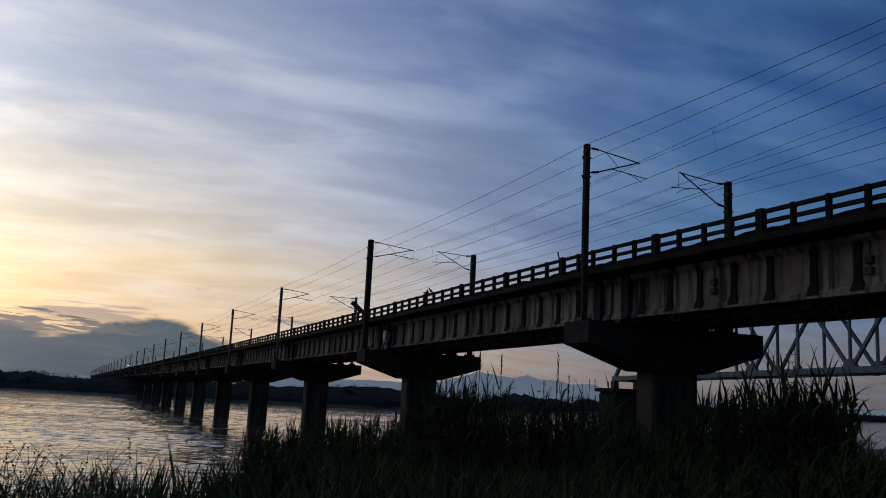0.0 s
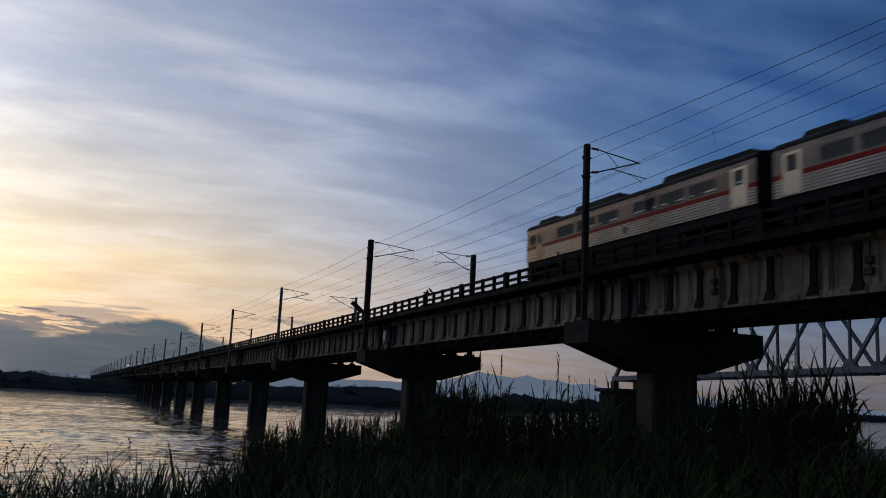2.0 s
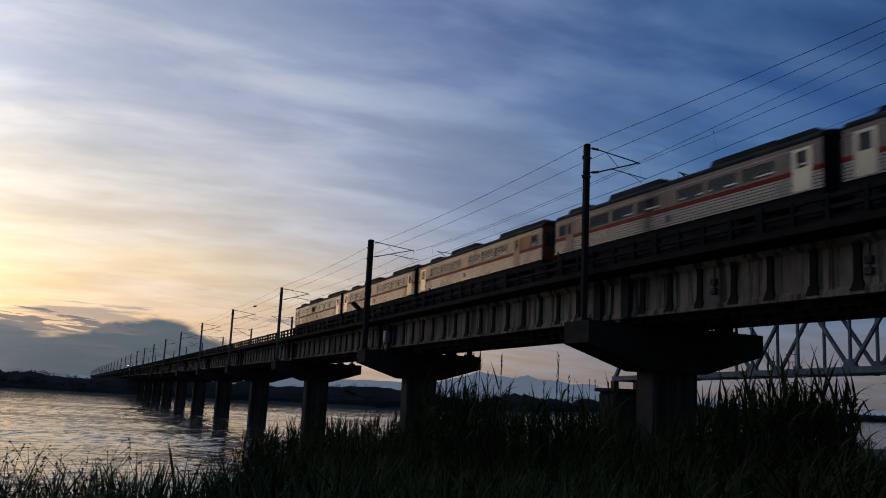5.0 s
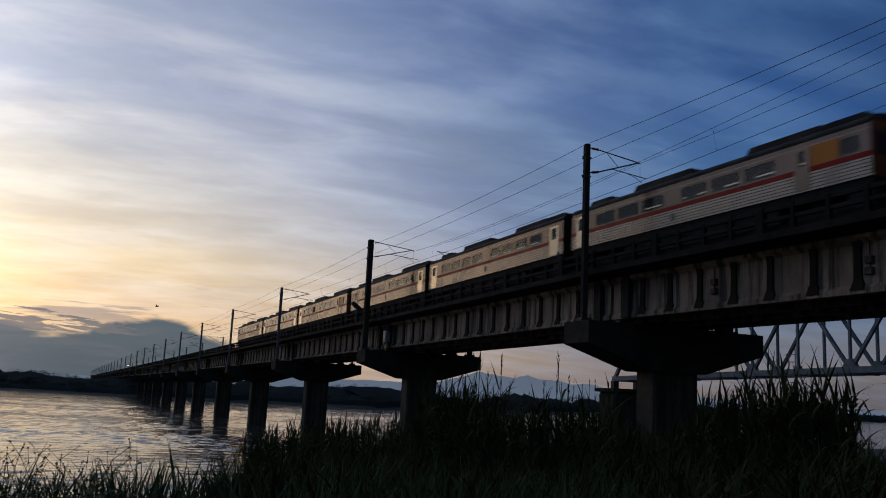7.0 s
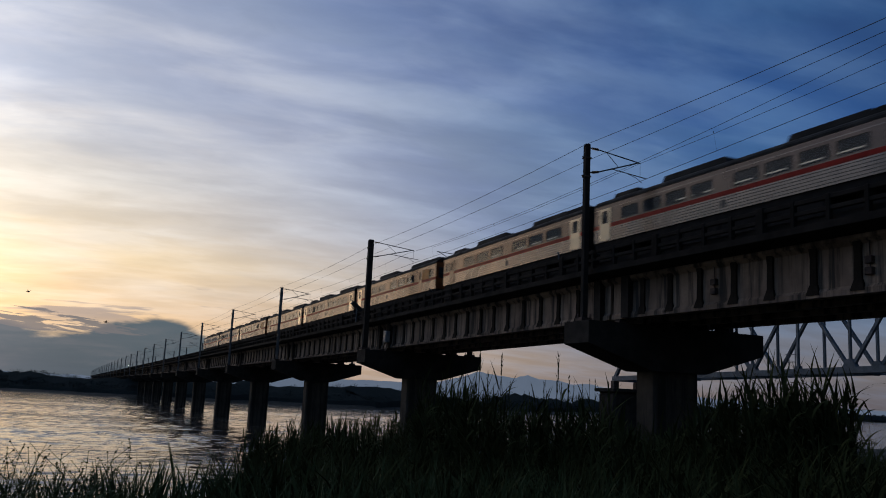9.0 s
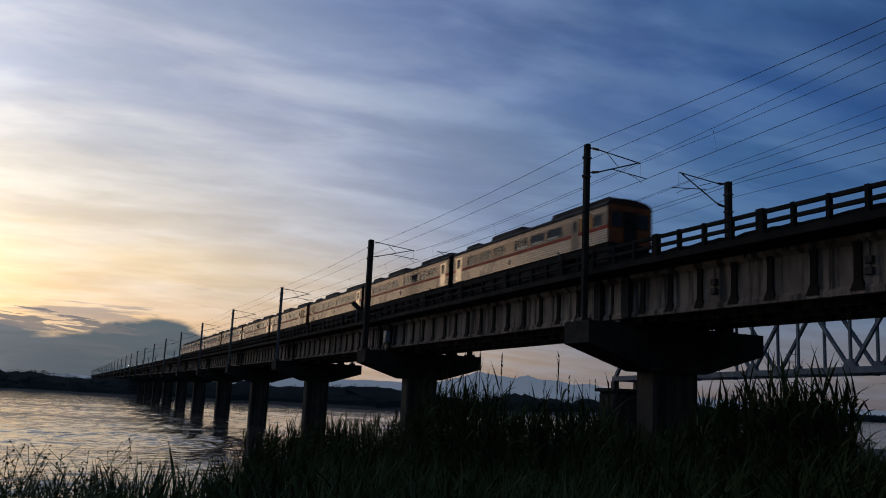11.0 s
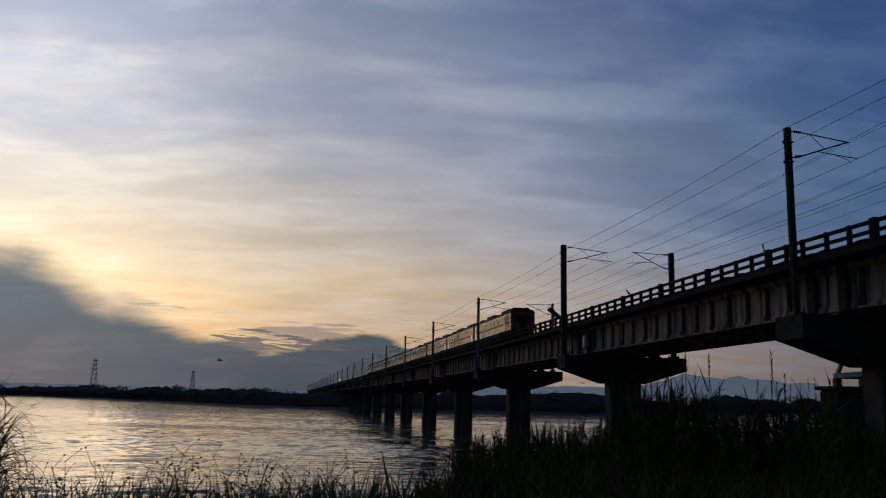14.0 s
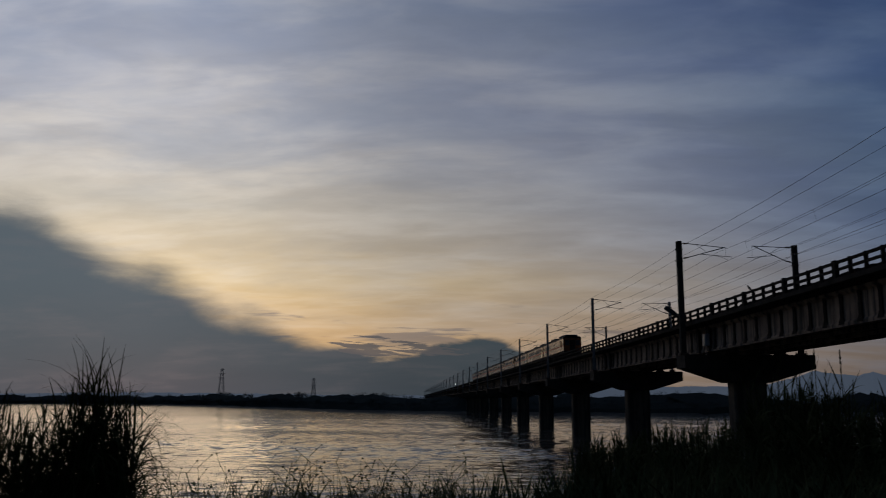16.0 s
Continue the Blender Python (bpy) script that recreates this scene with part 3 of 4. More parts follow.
# ---- overhead line ----
def make_pole(x, side, width, top, foot, square, reach=1.0, drop=0.33, lift=0.0):
    """A catenary pole; side is +1 when its arm reaches to greater x. Heights are above the railing's top."""
    thing = new("catenary_pole")
    tagged(thing, "dark square concrete catenary pole with a bracket arm" if square else "slender dark steel catenary pole with a bracket arm", "catenary pole", group="catenary poles of the viaduct")
    bm = bmesh.new()
    w = width / 2
    if square:
        box(bm, x - w, x + w, -w, w, foot, top, 0.03)
    else:
        box(bm, x - w, x + w, -w, -w + 0.03, foot, top)
        box(bm, x - w, x + w, w - 0.03, w, foot, top)
        box(bm, x - 0.02, x + 0.02, -w + 0.03, w - 0.03, foot, top)
    part("mast", bm, M_CONCRETE_DARK if square else M_STEEL, thing)
    bm = bmesh.new()
    box(bm, x - w - 0.16, x + w + 0.16, -w - 0.16, w + 0.16, foot - 0.1, foot + 0.06)
    for dx in (-1, 1):
        for dy in (-1, 1):
            rod(bm, (x + dx * (w + 0.08), dy * (w + 0.08), foot + 0.06), (x + dx * (w + 0.08), dy * (w + 0.08), foot + 0.26), 0.03)
    part("base_plate", bm, M_RUST, thing)
    s = side
    e = x + s * w
    for z, dz in ((-0.16, -0.03), (-1.5, 0.12)):
        bm = bmesh.new()
        a, b = Vector((e, 0, top + z)), Vector((e + s * 0.62, 0, top + z + dz))
        turned(bm, a, b, [(0.0, 0.03), (0.28, 0.03)] + [q for i in range(6) for q in ((0.30 + i * 0.11, 0.075), (0.36 + i * 0.11, 0.06), (0.37 + i * 0.11, 0.035), (0.40 + i * 0.11, 0.035))] + [(1.0, 0.03)])
        part("insulator", bm, M_CERAMIC, thing, "ribbed brown ceramic insulator")
    def at(u, z):
        return (e + s * u * reach, 0, top + z)
    bm = bmesh.new()
    rod(bm, (e + s * 0.6, 0, top - 0.19), at(3.05, -0.19 - drop), 0.034)
    part("top_tube", bm, M_STEEL, thing)
    bm = bmesh.new()
    rod(bm, (e + s * 0.6, 0, top - 1.38), at(2.95, -0.18 - drop), 0.038)
    part("bracket_tube", bm, M_STEEL, thing)
    bm = bmesh.new()
    rod(bm, at(1.0, -0.25), at(1.75, -0.96 + lift), 0.018)
    part("brace", bm, M_STEEL, thing)
    bm = bmesh.new()
    rod(bm, at(1.3, -1.1 + lift), at(3.45, -1.32 + lift), 0.026)
    part("registration_tube", bm, M_STEEL, thing)
    bm = bmesh.new()
    rod(bm, at(2.3, -1.22 + lift), at(2.8, -1.36 + lift), 0.015)
    rod(bm, at(2.8, -1.36 + lift), at(3.15, -1.58 + lift), 0.015)
    rod(bm, at(3.05, -0.19 - drop), at(3.05, -1.28 + lift), 0.009)
    part("steady_arm", bm, M_STEEL, thing)
    for z in (-0.75, -1.75):
        bm = bmesh.new()
        box(bm, x - w - 0.03, x + w + 0.03, -w - 0.03, w + 0.03, top + z - 0.04, top + z + 0.04)
        rod(bm, (x - s * w, 0, top + z), (x - s * (w + 0.14), 0, top + z + 0.05), 0.035)
        part("clamp", bm, M_RUST, thing)
    return thing


NEAR_POLE_X, FAR_POLE_X = 23.5, 33.3
thick = make_pole(NEAR_POLE_X + 0.13, 1, 0.29, 5.55, -3.62, True, 1.05)
thick.matrix_basis = pose(0, FIRST, rail_top(FIRST))
tall = make_pole(NEAR_POLE_X - 0.02, 1, 0.44, 6.0, -3.62, True, 1.27)
tall.matrix_basis = pose(0, FIRST + SPAN, rail_top(FIRST + SPAN))
slim = make_pole(NEAR_POLE_X, 1, 0.3, 5.38, -3.62, False, 1.15)
far_one = make_pole(FAR_POLE_X, -1, 0.34, 5.0, -3.62, True, 1.08, -0.25, 0.45)
far_wide = make_pole(FAR_POLE_X + 0.3, -1, 0.42, 5.75, -3.62, True, 1.15, -0.1, 0.2)
far_one.matrix_basis = pose(0, FIRST + 0.4, rail_top(FIRST))
far_wide.matrix_basis = pose(0, FIRST + SPAN, rail_top(FIRST + SPAN))
far_slim = make_pole(FAR_POLE_X, -1, 0.28, 5.0, -3.62, False, 1.12, 0.0, 0.25)
for k in SPANS:
    y = FIRST + SPAN * k
    if k in (0, 1):
        continue
    m = pose(0, y, rail_top(y))
    for ob, n in ((slim, 0), (far_slim, 1)):
        if ob.get("used"):
            copy_thing(ob, m)
        else:
            ob.matrix_basis = m
            ob["used"] = 1


def climb(y, rise):
    return rise * min(max(0.0, FIRST - y) / SPAN, 1.0)


def make_wire(name, label, x, up, sag, radius=0.013, rise=0.0, spans=range(-3, 24)):
    """A wire from pole to pole at a height above the railing; it climbs by rise a span towards its anchor."""
    cu = bpy.data.curves.new(name, "CURVE")
    cu.dimensions, cu.bevel_depth, cu.bevel_resolution = "3D", radius, 1
    pts = []
    for k in spans:
        for i in range(6):
            f = i / 6
            y = FIRST + SPAN * (k + f)
            pts.append((x, y, rail_top(y) + up + climb(y, rise) - sag * 4 * f * (1 - f)))
    sp = cu.splines.new("POLY")
    sp.points.add(len(pts) - 1)
    for p, c in zip(sp.points, pts):
        p.co = (*c, 1)
    cu.materials.append(M_WIRE)
    ob = new(name, cu)
    tagged(ob, label, "overhead wire", group="wires of the overhead line")
    return ob


make_wire("feeder_wire", "thin dark feeder wire strung between pole tops", NEAR_POLE_X, 5.5, 0.25)
make_wire("feeder_wire", "thin dark return wire strung along the poles", NEAR_POLE_X + 0.3, 4.75, 0.15, 0.011, 0.7)
M_RISE, C_RISE = 2.9, 1.5
near_messenger = make_wire("messenger_wire", "thin dark messenger wire over the track", TRACK_X[0] - 0.15, 5.1, 0.3, 0.011, M_RISE)
make_wire("messenger_wire", "second thin messenger wire over the track", TRACK_X[0] - 0.05, 5.04, 0.35, 0.010, 1.9, range(-3, 1))
for k in range(-1, 5):
    for i in range(1, 4):
        f = (i - 0.5) / 3
        y = FIRST + SPAN * (k + f)
        z = rail_top(y)
        top, foot = z + 5.1 + climb(y, 1.9 if k < 0 else 0.0) - 1.3 * f * (1 - f), z + 4.12 + climb(y, C_RISE) - 0.24 * f * (1 - f)
        bm = bmesh.new()
        rod(bm, (TRACK_X[0] - 0.1, y, top), (TRACK_X[0] + 0.1, y, foot), 0.005, n=4)
        bmesh.ops.create_icosphere(bm, subdivisions=1, radius=0.035, matrix=Matrix.Translation((TRACK_X[0] - 0.1, y, top)))
        part("dropper", bm, M_WIRE, near_messenger)
make_wire("contact_wire", "thin dark contact wire over the track", TRACK_X[0] + 0.1, 4.12, 0.06, 0.013, C_RISE)
make_wire("messenger_wire", "thin dark messenger wire over the track", TRACK_X[1] - 0.7, 4.55, 0.3, 0.010, 2.4)
make_wire("messenger_wire", "second thin messenger wire over the track", TRACK_X[1] - 0.65, 4.5, 0.35, 0.010, 1.3, range(-3, 1))
make_wire("contact_wire", "thin dark contact wire over the track", TRACK_X[1] - 0.6, 3.7, 0.06, 0.013, 1.6)
make_wire("feeder_wire", "thin dark feeder wire strung between pole tops", FAR_POLE_X + 0.3, 4.9, 0.25, 0.013, 0.3)
make_wire("feeder_wire", "thin dark return wire strung along the poles", FAR_POLE_X + 0.2, 4.1, 0.3, 0.011, 0.6)


# ---- fittings on the viaduct ----
def build_fittings():
    y = FIRST + SPAN - 1.6
    z = rail_top(y)
    box_thing = new("equipment_box")
    tagged(box_thing, "pale grey steel equipment box fixed to the bridge girder", "equipment box")
    bm = bmesh.new()
    box(bm, 24.72, 25.08, y - 0.35, y + 0.35, z - 3.1, z - 2.1, 0.03)
    part("cabinet", bm, M_PALE, box_thing)
    bm = bmesh.new()
    box(bm, 24.69, 24.72, y - 0.28, y + 0.28, z - 3.0, z - 2.2, 0.01)
    part("cabinet_door", bm, M_PALE, box_thing)
    bm = bmesh.new()
    for dz in (-2.9, -2.3):
        box(bm, 25.08, 25.42, y - 0.3, y + 0.3, z + dz - 0.05, z + dz + 0.05)
    part("bracket", bm, M_RUST, box_thing)
    y = FIRST + SPAN + 5.0
    z = rail_top(y)
    lamp = new("floodlight")
    tagged(lamp, "dark tilted floodlight on a short post by the railing", "floodlight")
    bm = bmesh.new()
    rod(bm, (24.1, y, z - 1.05), (24.1, y, z + 0.42), 0.06)
    part("post", bm, M_STEEL, lamp)
    bm = bmesh.new()
    box(bm, -0.62, 0.62, -0.3, 0.3, -0.16, 0.16, 0.04)
    bm.transform(pose(24.1, y, z + 0.5, 0, 38, 0))
    part("lamp_head", bm, M_BLACK, lamp, "dark flat lamp head")
    for y in (29.6, 21.6):
        z = rail_top(y)
        plate = new("junction_box")
        tagged(plate, "pair of small rusty junction boxes on the girder", "junction box", group="junction boxes on the girder")
        for dz in (-2.35, -2.75):
            bm = bmesh.new()
            box(bm, 25.16, 25.345, y - 0.16, y + 0.16, z + dz - 0.13, z + dz + 0.13, 0.02)
            part("housing", bm, M_RUST, plate)
        bm = bmesh.new()
        rod(bm, (25.28, y, z - 2.75), (25.28, y, z - 1.5), 0.025, n=6)
        part("conduit", bm, M_RUST, plate)
    y = 41.0
    z = rail_top(y)
    sign = new("marker_post")
    tagged(sign, "small dark marker plate leaning on the railing", "marker")
    bm = bmesh.new()
    beam(bm, (RAIL_X, y, z - 0.2), (RAIL_X - 0.08, y + 0.1, z + 0.42), 0.14, 0.04)
    part("plate", bm, M_STEEL, sign)
    for y, x in ((59.7, RAIL_X),):
        pigeon(x, y, rail_top(y))


def pigeon(x, y, z):
    bird = new("perched_bird")
    tagged(bird, "small dark bird perched on the bridge railing", "bird", group="birds on the railing")
    bm = bmesh.new()
    bmesh.ops.create_uvsphere(bm, u_segments=10, v_segments=8, radius=1, matrix=Matrix.Translation((0, 0, 0.2)) @ pose(0, 0, 0, 50) @ Matrix.Diagonal((0.08, 0.17, 0.08, 1)))
    part("body", bm, M_BLACK, bird)
    bm = bmesh.new()
    bmesh.ops.create_uvsphere(bm, u_segments=8, v_segments=6, radius=0.055, matrix=Matrix.Translation((0, 0.11, 0.36)))
    rod(bm, (0, 0.15, 0.36), (0, 0.22, 0.35), 0.015, 0.004, 5)
    part("head", bm, M_BLACK, bird)
    bm = bmesh.new()
    beam(bm, (0, -0.1, 0.12), (0, -0.24, -0.02), 0.07, 0.02)
    part("tail", bm, M_BLACK, bird)
    for s in (-1, 1):
        bm = bmesh.new()
        rod(bm, (s * 0.03, 0, 0), (s * 0.03, 0, 0.12), 0.008, n=5)
        part("leg", bm, M_BLACK, bird)
    bird.matrix_basis = pose(x, y, z, 0, 0, 70)


M_PALE = material("pale_grey_paint", (0.22, 0.23, 0.235), (0.17, 0.18, 0.185), 0.5, scale=3, bump=0.05)
build_fittings()


# ---- old truss bridge ----
def truss_bar(name, parent, a, b, w, d):
    bm = bmesh.new()
    beam(bm, a, b, w, d)
    return part(name, bm, M_TRUSS, parent)


def build_truss():
    thing = new("truss_bridge")
    tagged(thing, "old blue-grey steel truss bridge behind the viaduct", "truss bridge")
    y_end, n, p, deep = 123.8, 8, 8.05, 10.9
    near, other = 84.6, 89.1

    def low(i):
        return 10.25 + 0.15 * i
    for x in (near, other):
        def node(i, up):
            return (x, y_end - i * p, low(i) + (deep if up else 0))
        truss_bar("bottom_chord", thing, (x, y_end + 0.5, low(0)), node(n, 0), 0.55, 0.75)
        truss_bar("top_chord", thing, node(1, 1), node(n - 1, 1), 0.6, 0.7)
        truss_bar("end_post", thing, node(0, 0), node(1, 1), 0.5, 0.5)
        truss_bar("end_post", thing, node(n, 0), node(n - 1, 1), 0.5, 0.5)
        for i in range(1, n):
            truss_bar("vertical", thing, node(i, 0), node(i, 1), 0.3, 0.3)
            if i < n - 1:
                up = i % 2 == 1
                truss_bar("diagonal", thing, node(i, up), node(i + 1, not up), 0.40, 0.38)
            y, z = y_end - i * p, low(i)
            bm = bmesh.new()
            if i % 2:
                box(bm, x - 0.32, x + 0.32, y - 0.35, y + 0.35, z + 0.2, z + 0.75)
            else:
                prism(bm, [(y - 1.0, z + 0.3), (y + 1.0, z + 0.3), (y + 0.45, z + 1.3), (y - 0.45, z + 1.3)], "x", x - 0.32, x + 0.32)
            part("gusset_plate", bm, M_TRUSS, thing)
    for i in range(0, n + 1):
        truss_bar("cross_beam", thing, (near, y_end - i * p, low(i) - 0.15), (other, y_end - i * p, low(i) - 0.15), 0.4, 0.6)
    for x in (near + 1.6, other - 1.6):
        truss_bar("stringer", thing, (x, y_end + 0.3, low(0) + 0.05), (x, y_end - n * p, low(n) + 0.05), 0.3, 0.45)
    # sway bracing between the two top chords, with knees below
    for i in range(1, n):
        y, z = y_end - i * p, low(i) + deep
        truss_bar("top_strut", thing, (near, y, z), (other, y, z), 0.25, 0.3)
        for x, s in ((near, 1), (other, -1)):
            truss_bar("knee_brace", thing, (x, y, z - 2.0), (x + s * 1.4, y, z), 0.16, 0.16)
    # maintenance frame standing on the deck
    y, z = y_end - 4.6 * p, low(4.6)
    bm = bmesh.new()
    for dy in (-0.55, 0.55):
        rod(bm, (86.8, y + dy, z), (86.8, y + dy, z + (3.4 if dy < 0 else 2.9)), 0.07, n=6)
    for up in (1.5, 2.5):
        rod(bm, (86.8, y - 1.1, z + up), (86.8, y + 1.1, z + up), 0.05, n=6)
    part("maintenance_frame", bm, M_STEEL, thing)
    pier = new("truss_pier")
    tagged(pier, "dark masonry pier under the end of the truss bridge", "bridge pier")
    bm = bmesh.new()
    box(bm, 83.0, 90.6, 121.6, 126.4, -3, 8.0, 0.4)
    part("shaft", bm, M_CONCRETE_DARK, pier)
    bm = bmesh.new()
    box(bm, 82.6, 91.0, 121.2, 126.8, 8.0, 8.6, 0.1)
    part("cap", bm, M_CONCRETE_DARK, pier)
    for x in (near, other):
        bm = bmesh.new()
        box(bm, x - 0.5, x + 0.5, y_end - 0.5, y_end + 0.5, 8.6, low(0) - 0.36, 0.05)
        part("bearing", bm, M_RUST, pier)


build_truss()


# ---- train ----
CAR_PITCH, SPEED = 21.375, 20.21
CAR_L = 20.4


def roof_outline(w, z0, rise, n=10):
    return [(w * math.cos(a), z0 + rise * math.sin(a)) for a in [math.pi * i / n for i in range(n + 1)]]


def make_car(kind):
    """A coach at rail level, its centre at the origin, running to +y. kind: 'front' cab forward, 'rear' cab to the rear, 'middle'."""
    thing = new("train_car")
    words = {"front": "stainless steel diesel railcar with red stripe and driving cab", "rear": "stainless steel diesel railcar with red stripe and orange cab end", "middle": "stainless steel intermediate railcar with red stripe and end doors"}
    tagged(thing, words[kind], "train car", group="cars of the train")
    h, w = CAR_L / 2, 1.45
    tail = -h + (0.12 if kind == "rear" else 0.0)
    nose = h - (0.5 if kind == "front" else 0.0)
    z_bot, z_s0, z_s1, z_w0, z_w1, z_top = 1.48, 2.21, 2.42, 2.47, 3.15, 3.58
    # window openings along the side
    doors = {"front": [(-h + 0.5, -h + 1.5), (h - 2.5, h - 1.7)], "rear": [(-h + 2.95, -h + 3.75), (h - 1.5, h - 0.5)], "middle": [(-h + 0.5, -h + 1.5), (h - 1.5, h - 0.5)]}[kind]
    cab = {"front": [(h - 1.75, h - 0.85)], "rear": [(-h + 0.6, -h + 1.5)], "middle": []}[kind]
    lo = -h + (4.6 if kind == "rear" else 2.3)
    hi = h - (4.0 if kind == "front" else 2.3)
    mid = (lo + hi) / 2
    wins = list(cab)
    for a, b in ((lo, mid - 0.5), (mid + 0.5, hi)):
        n = int((b - a) / 1.8)
        step = (b - a) / n
        wins += [(a + i * step + 0.15, a + (i + 1) * step - 0.15) for i in range(n)]
    wins += [(a + 0.22, b - 0.22) for a, b in doors]
    wins.sort()
    for s in (-1, 1):
        x0, x1 = (s * w, s * (w - 0.07)) if s < 0 else (s * (w - 0.07), s * w)
        bm = bmesh.new()
        box(bm, x0, x1, tail, nose, z_bot, z_s0)
        side = part("lower_side", bm, M_CREAM, thing, "stainless steel lower side with dark horizontal beading")
        # dark strips painted in for the shaded grooves between the beads
        for i in range(5):
            z = z_bot + 0.09 + i * 0.135
            bm = bmesh.new()
            box(bm, min(s * (w - 0.02), s * (w + 0.008)), max(s * (w - 0.02), s * (w + 0.008)), tail, nose, z, z + 0.024)
            part("bead_line", bm, M_BEAD, side)
        bm = bmesh.new()
        xa, xb = (s * (w + 0.006), s * (w - 0.07)) if s < 0 else (s * (w - 0.07), s * (w + 0.006))
        box(bm, xa, xb, tail, nose, z_s0, z_s1)
        part("stripe", bm, M_RED, thing, "dark red waist stripe")
        bm = bmesh.new()
        box(bm, x0, x1, tail, nose, z_s1, z_w0)
        y = tail
        for a, b in wins + [(nose, nose)]:
            if a > y + 1e-4:
                box(bm, x0, x1, y, a, z_w0, z_w1)
            y = b
        band = part("window_band", bm, M_BAND, thing, "grey window band")
        for a, b in wins:
            bm = bmesh.new()
            xc = s * (w - 0.035)
            box(bm, xc - 0.006, xc + 0.006, a, b, z_w0, z_w1)
            g = part("window", bm, M_WINDOW, band, "tinted window pane")
            bm = bmesh.new()
            f = 0.035
            xf = s * (w + 0.004)
            for ya, yb, za, zb in ((a, b, z_w0, z_w0 + f), (a, b, z_w1 - f, z_w1), (a, a + f, z_w0 + f, z_w1 - f), (b - f, b, z_w0 + f, z_w1 - f)):
                box(bm, min(xf, s * (w - 0.05)), max(xf, s * (w - 0.05)), ya, yb, za, zb)
            part("window_frame", bm, M_BAND, band)
        # the upper side's dimmer sky reflection is put into its darker colour
        bm = bmesh.new()
        box(bm, x0, x1, tail, nose, z_w1, z_top - 0.1)
        part("upper_side", bm, M_BAND, thing)
        bm = bmesh.new()
        box(bm, min(s * (w + 0.03), s * (w - 0.07)), max(s * (w + 0.03), s * (w - 0.07)), tail, nose, z_top - 0.1, z_top)
        part("roof_gutter", bm, M_ROOF, thing, "dark roof gutter")
        bm = bmesh.new()
        box(bm, min(s * (w - 0.02), s * (w + 0.006)), max(s * (w - 0.02), s * (w + 0.006)), tail, nose, z_w1 + 0.1, z_w1 + 0.135)
        part("pin_stripe", bm, M_CREAM, thing, "thin pale line over the windows")
        bm = bmesh.new()
        rod(bm, (s * (w - 0.02), mid, 1.86), (s * (w + 0.012), mid, 1.86), 0.2, n=20)
        part("emblem", bm, M_BEAD, thing, "small dark round emblem")
        for a, b in doors:
            bm = bmesh.new()
            xa, xb = (s * (w + 0.02), s * (w - 0.02)) if s < 0 else (s * (w - 0.02), s * (w + 0.02))
            box(bm, xa, xb, a, b, z_bot + 0.05, z_w0)
            box(bm, xa, xb, a, a + 0.2, z_w0, z_w1)
            box(bm, xa, xb, b - 0.2, b, z_w0, z_w1)
            box(bm, xa, xb, a, b, z_w1, z_w1 + 0.12)
            bmesh.ops.remove_doubles(bm, verts=bm.verts, dist=0.0005)
            part("door", bm, M_BAND if (kind == "rear" and a < 0) or (kind == "front" and a > 0) else M_DOOR, thing, "" if (kind == "rear" and a < 0) or (kind == "front" and a > 0) else "pale cream passenger door")
        if kind == "rear":
            bm = bmesh.new()
            xa, xb = (s * (w + 0.008), s * (w - 0.01)) if s < 0 else (s * (w - 0.01), s * (w + 0.008))
            for a, b in ((-h + 1.56, -h + 2.94),):
                box(bm, xa, xb, a, b, z_s1 + 0.004, z_w1 + 0.1)
            part("cab_panel", bm, M_ORANGE, thing, "orange panel beside the cab")
    bm = bmesh.new()
    prism(bm, [(w, z_top), *roof_outline(w, z_top, 0.40)[1:-1], (-w, z_top), (-w + 0.08, z_top), (w - 0.08, z_top)], "y", tail, nose)
    part("roof", bm, M_ROOF, thing, "dark curved roof")
    for c, l, zz in ((-5.4, 4.6, 0.38), (2.6, 5.0, 0.40), (h - 2.2, 2.6, 0.32), (-h + 1.7, 2.6, 0.34)):
        bm = bmesh.new()
        prism(bm, [(c - l / 2, z_top + 0.16), (c - l / 2 + 0.35, z_top + 0.22 + zz), (c + l / 2 - 0.35, z_top + 0.22 + zz), (c + l / 2, z_top + 0.16)], "x", -0.95, 0.95)
        part("roof_unit", bm, M_ROOF, thing, "dark roof-mounted cooling unit")
    bm = bmesh.new()
    box(bm, -w + 0.08, w - 0.08, tail + 0.05, nose - 0.05, 1.15, 1.52)
    part("floor", bm, M_UNDER, thing)
    y = lo + 0.3
    while y < hi - 1.2:
        bm = bmesh.new()
        box(bm, 0.70, 0.78, y, y + 1.25, 3.44, 3.48)
        part("ceiling_lamp", bm, M_TUBE, thing, "lit white ceiling lamp tube")
        y += 2.05
    for e in (-1, 1):
        ca = (kind == "front" and e > 0) or (kind == "rear" and e < 0)
        bm = bmesh.new()
        y0, y1 = (nose - 0.08, nose) if e > 0 else (tail, tail + 0.08)
        prism(bm, [(w - 0.07, z_bot), (w - 0.07, z_top), *[(c * 0.95, v) for c, v in roof_outline(w, z_top, 0.38)[1:-1]], (-w + 0.07, z_top), (-w + 0.07, z_bot)], "y", y0, y1)
        if ca:
            end = part("cab_face", bm, M_CAB, thing, "orange-brown cab end with shade painted in")
            for a, b in ((-1.2, -0.5), (0.5, 1.2)):
                bm = bmesh.new()
                yy = (nose if e > 0 else tail) + e * 0.01
                box(bm, a, b, yy - 0.02, yy + 0.02, 2.35, 3.2, 0.02)
                part("windscreen", bm, M_BLACK, end, "dark windscreen")
            bm = bmesh.new()
            ye = nose if e > 0 else tail
            yy = ye + e * 0.1
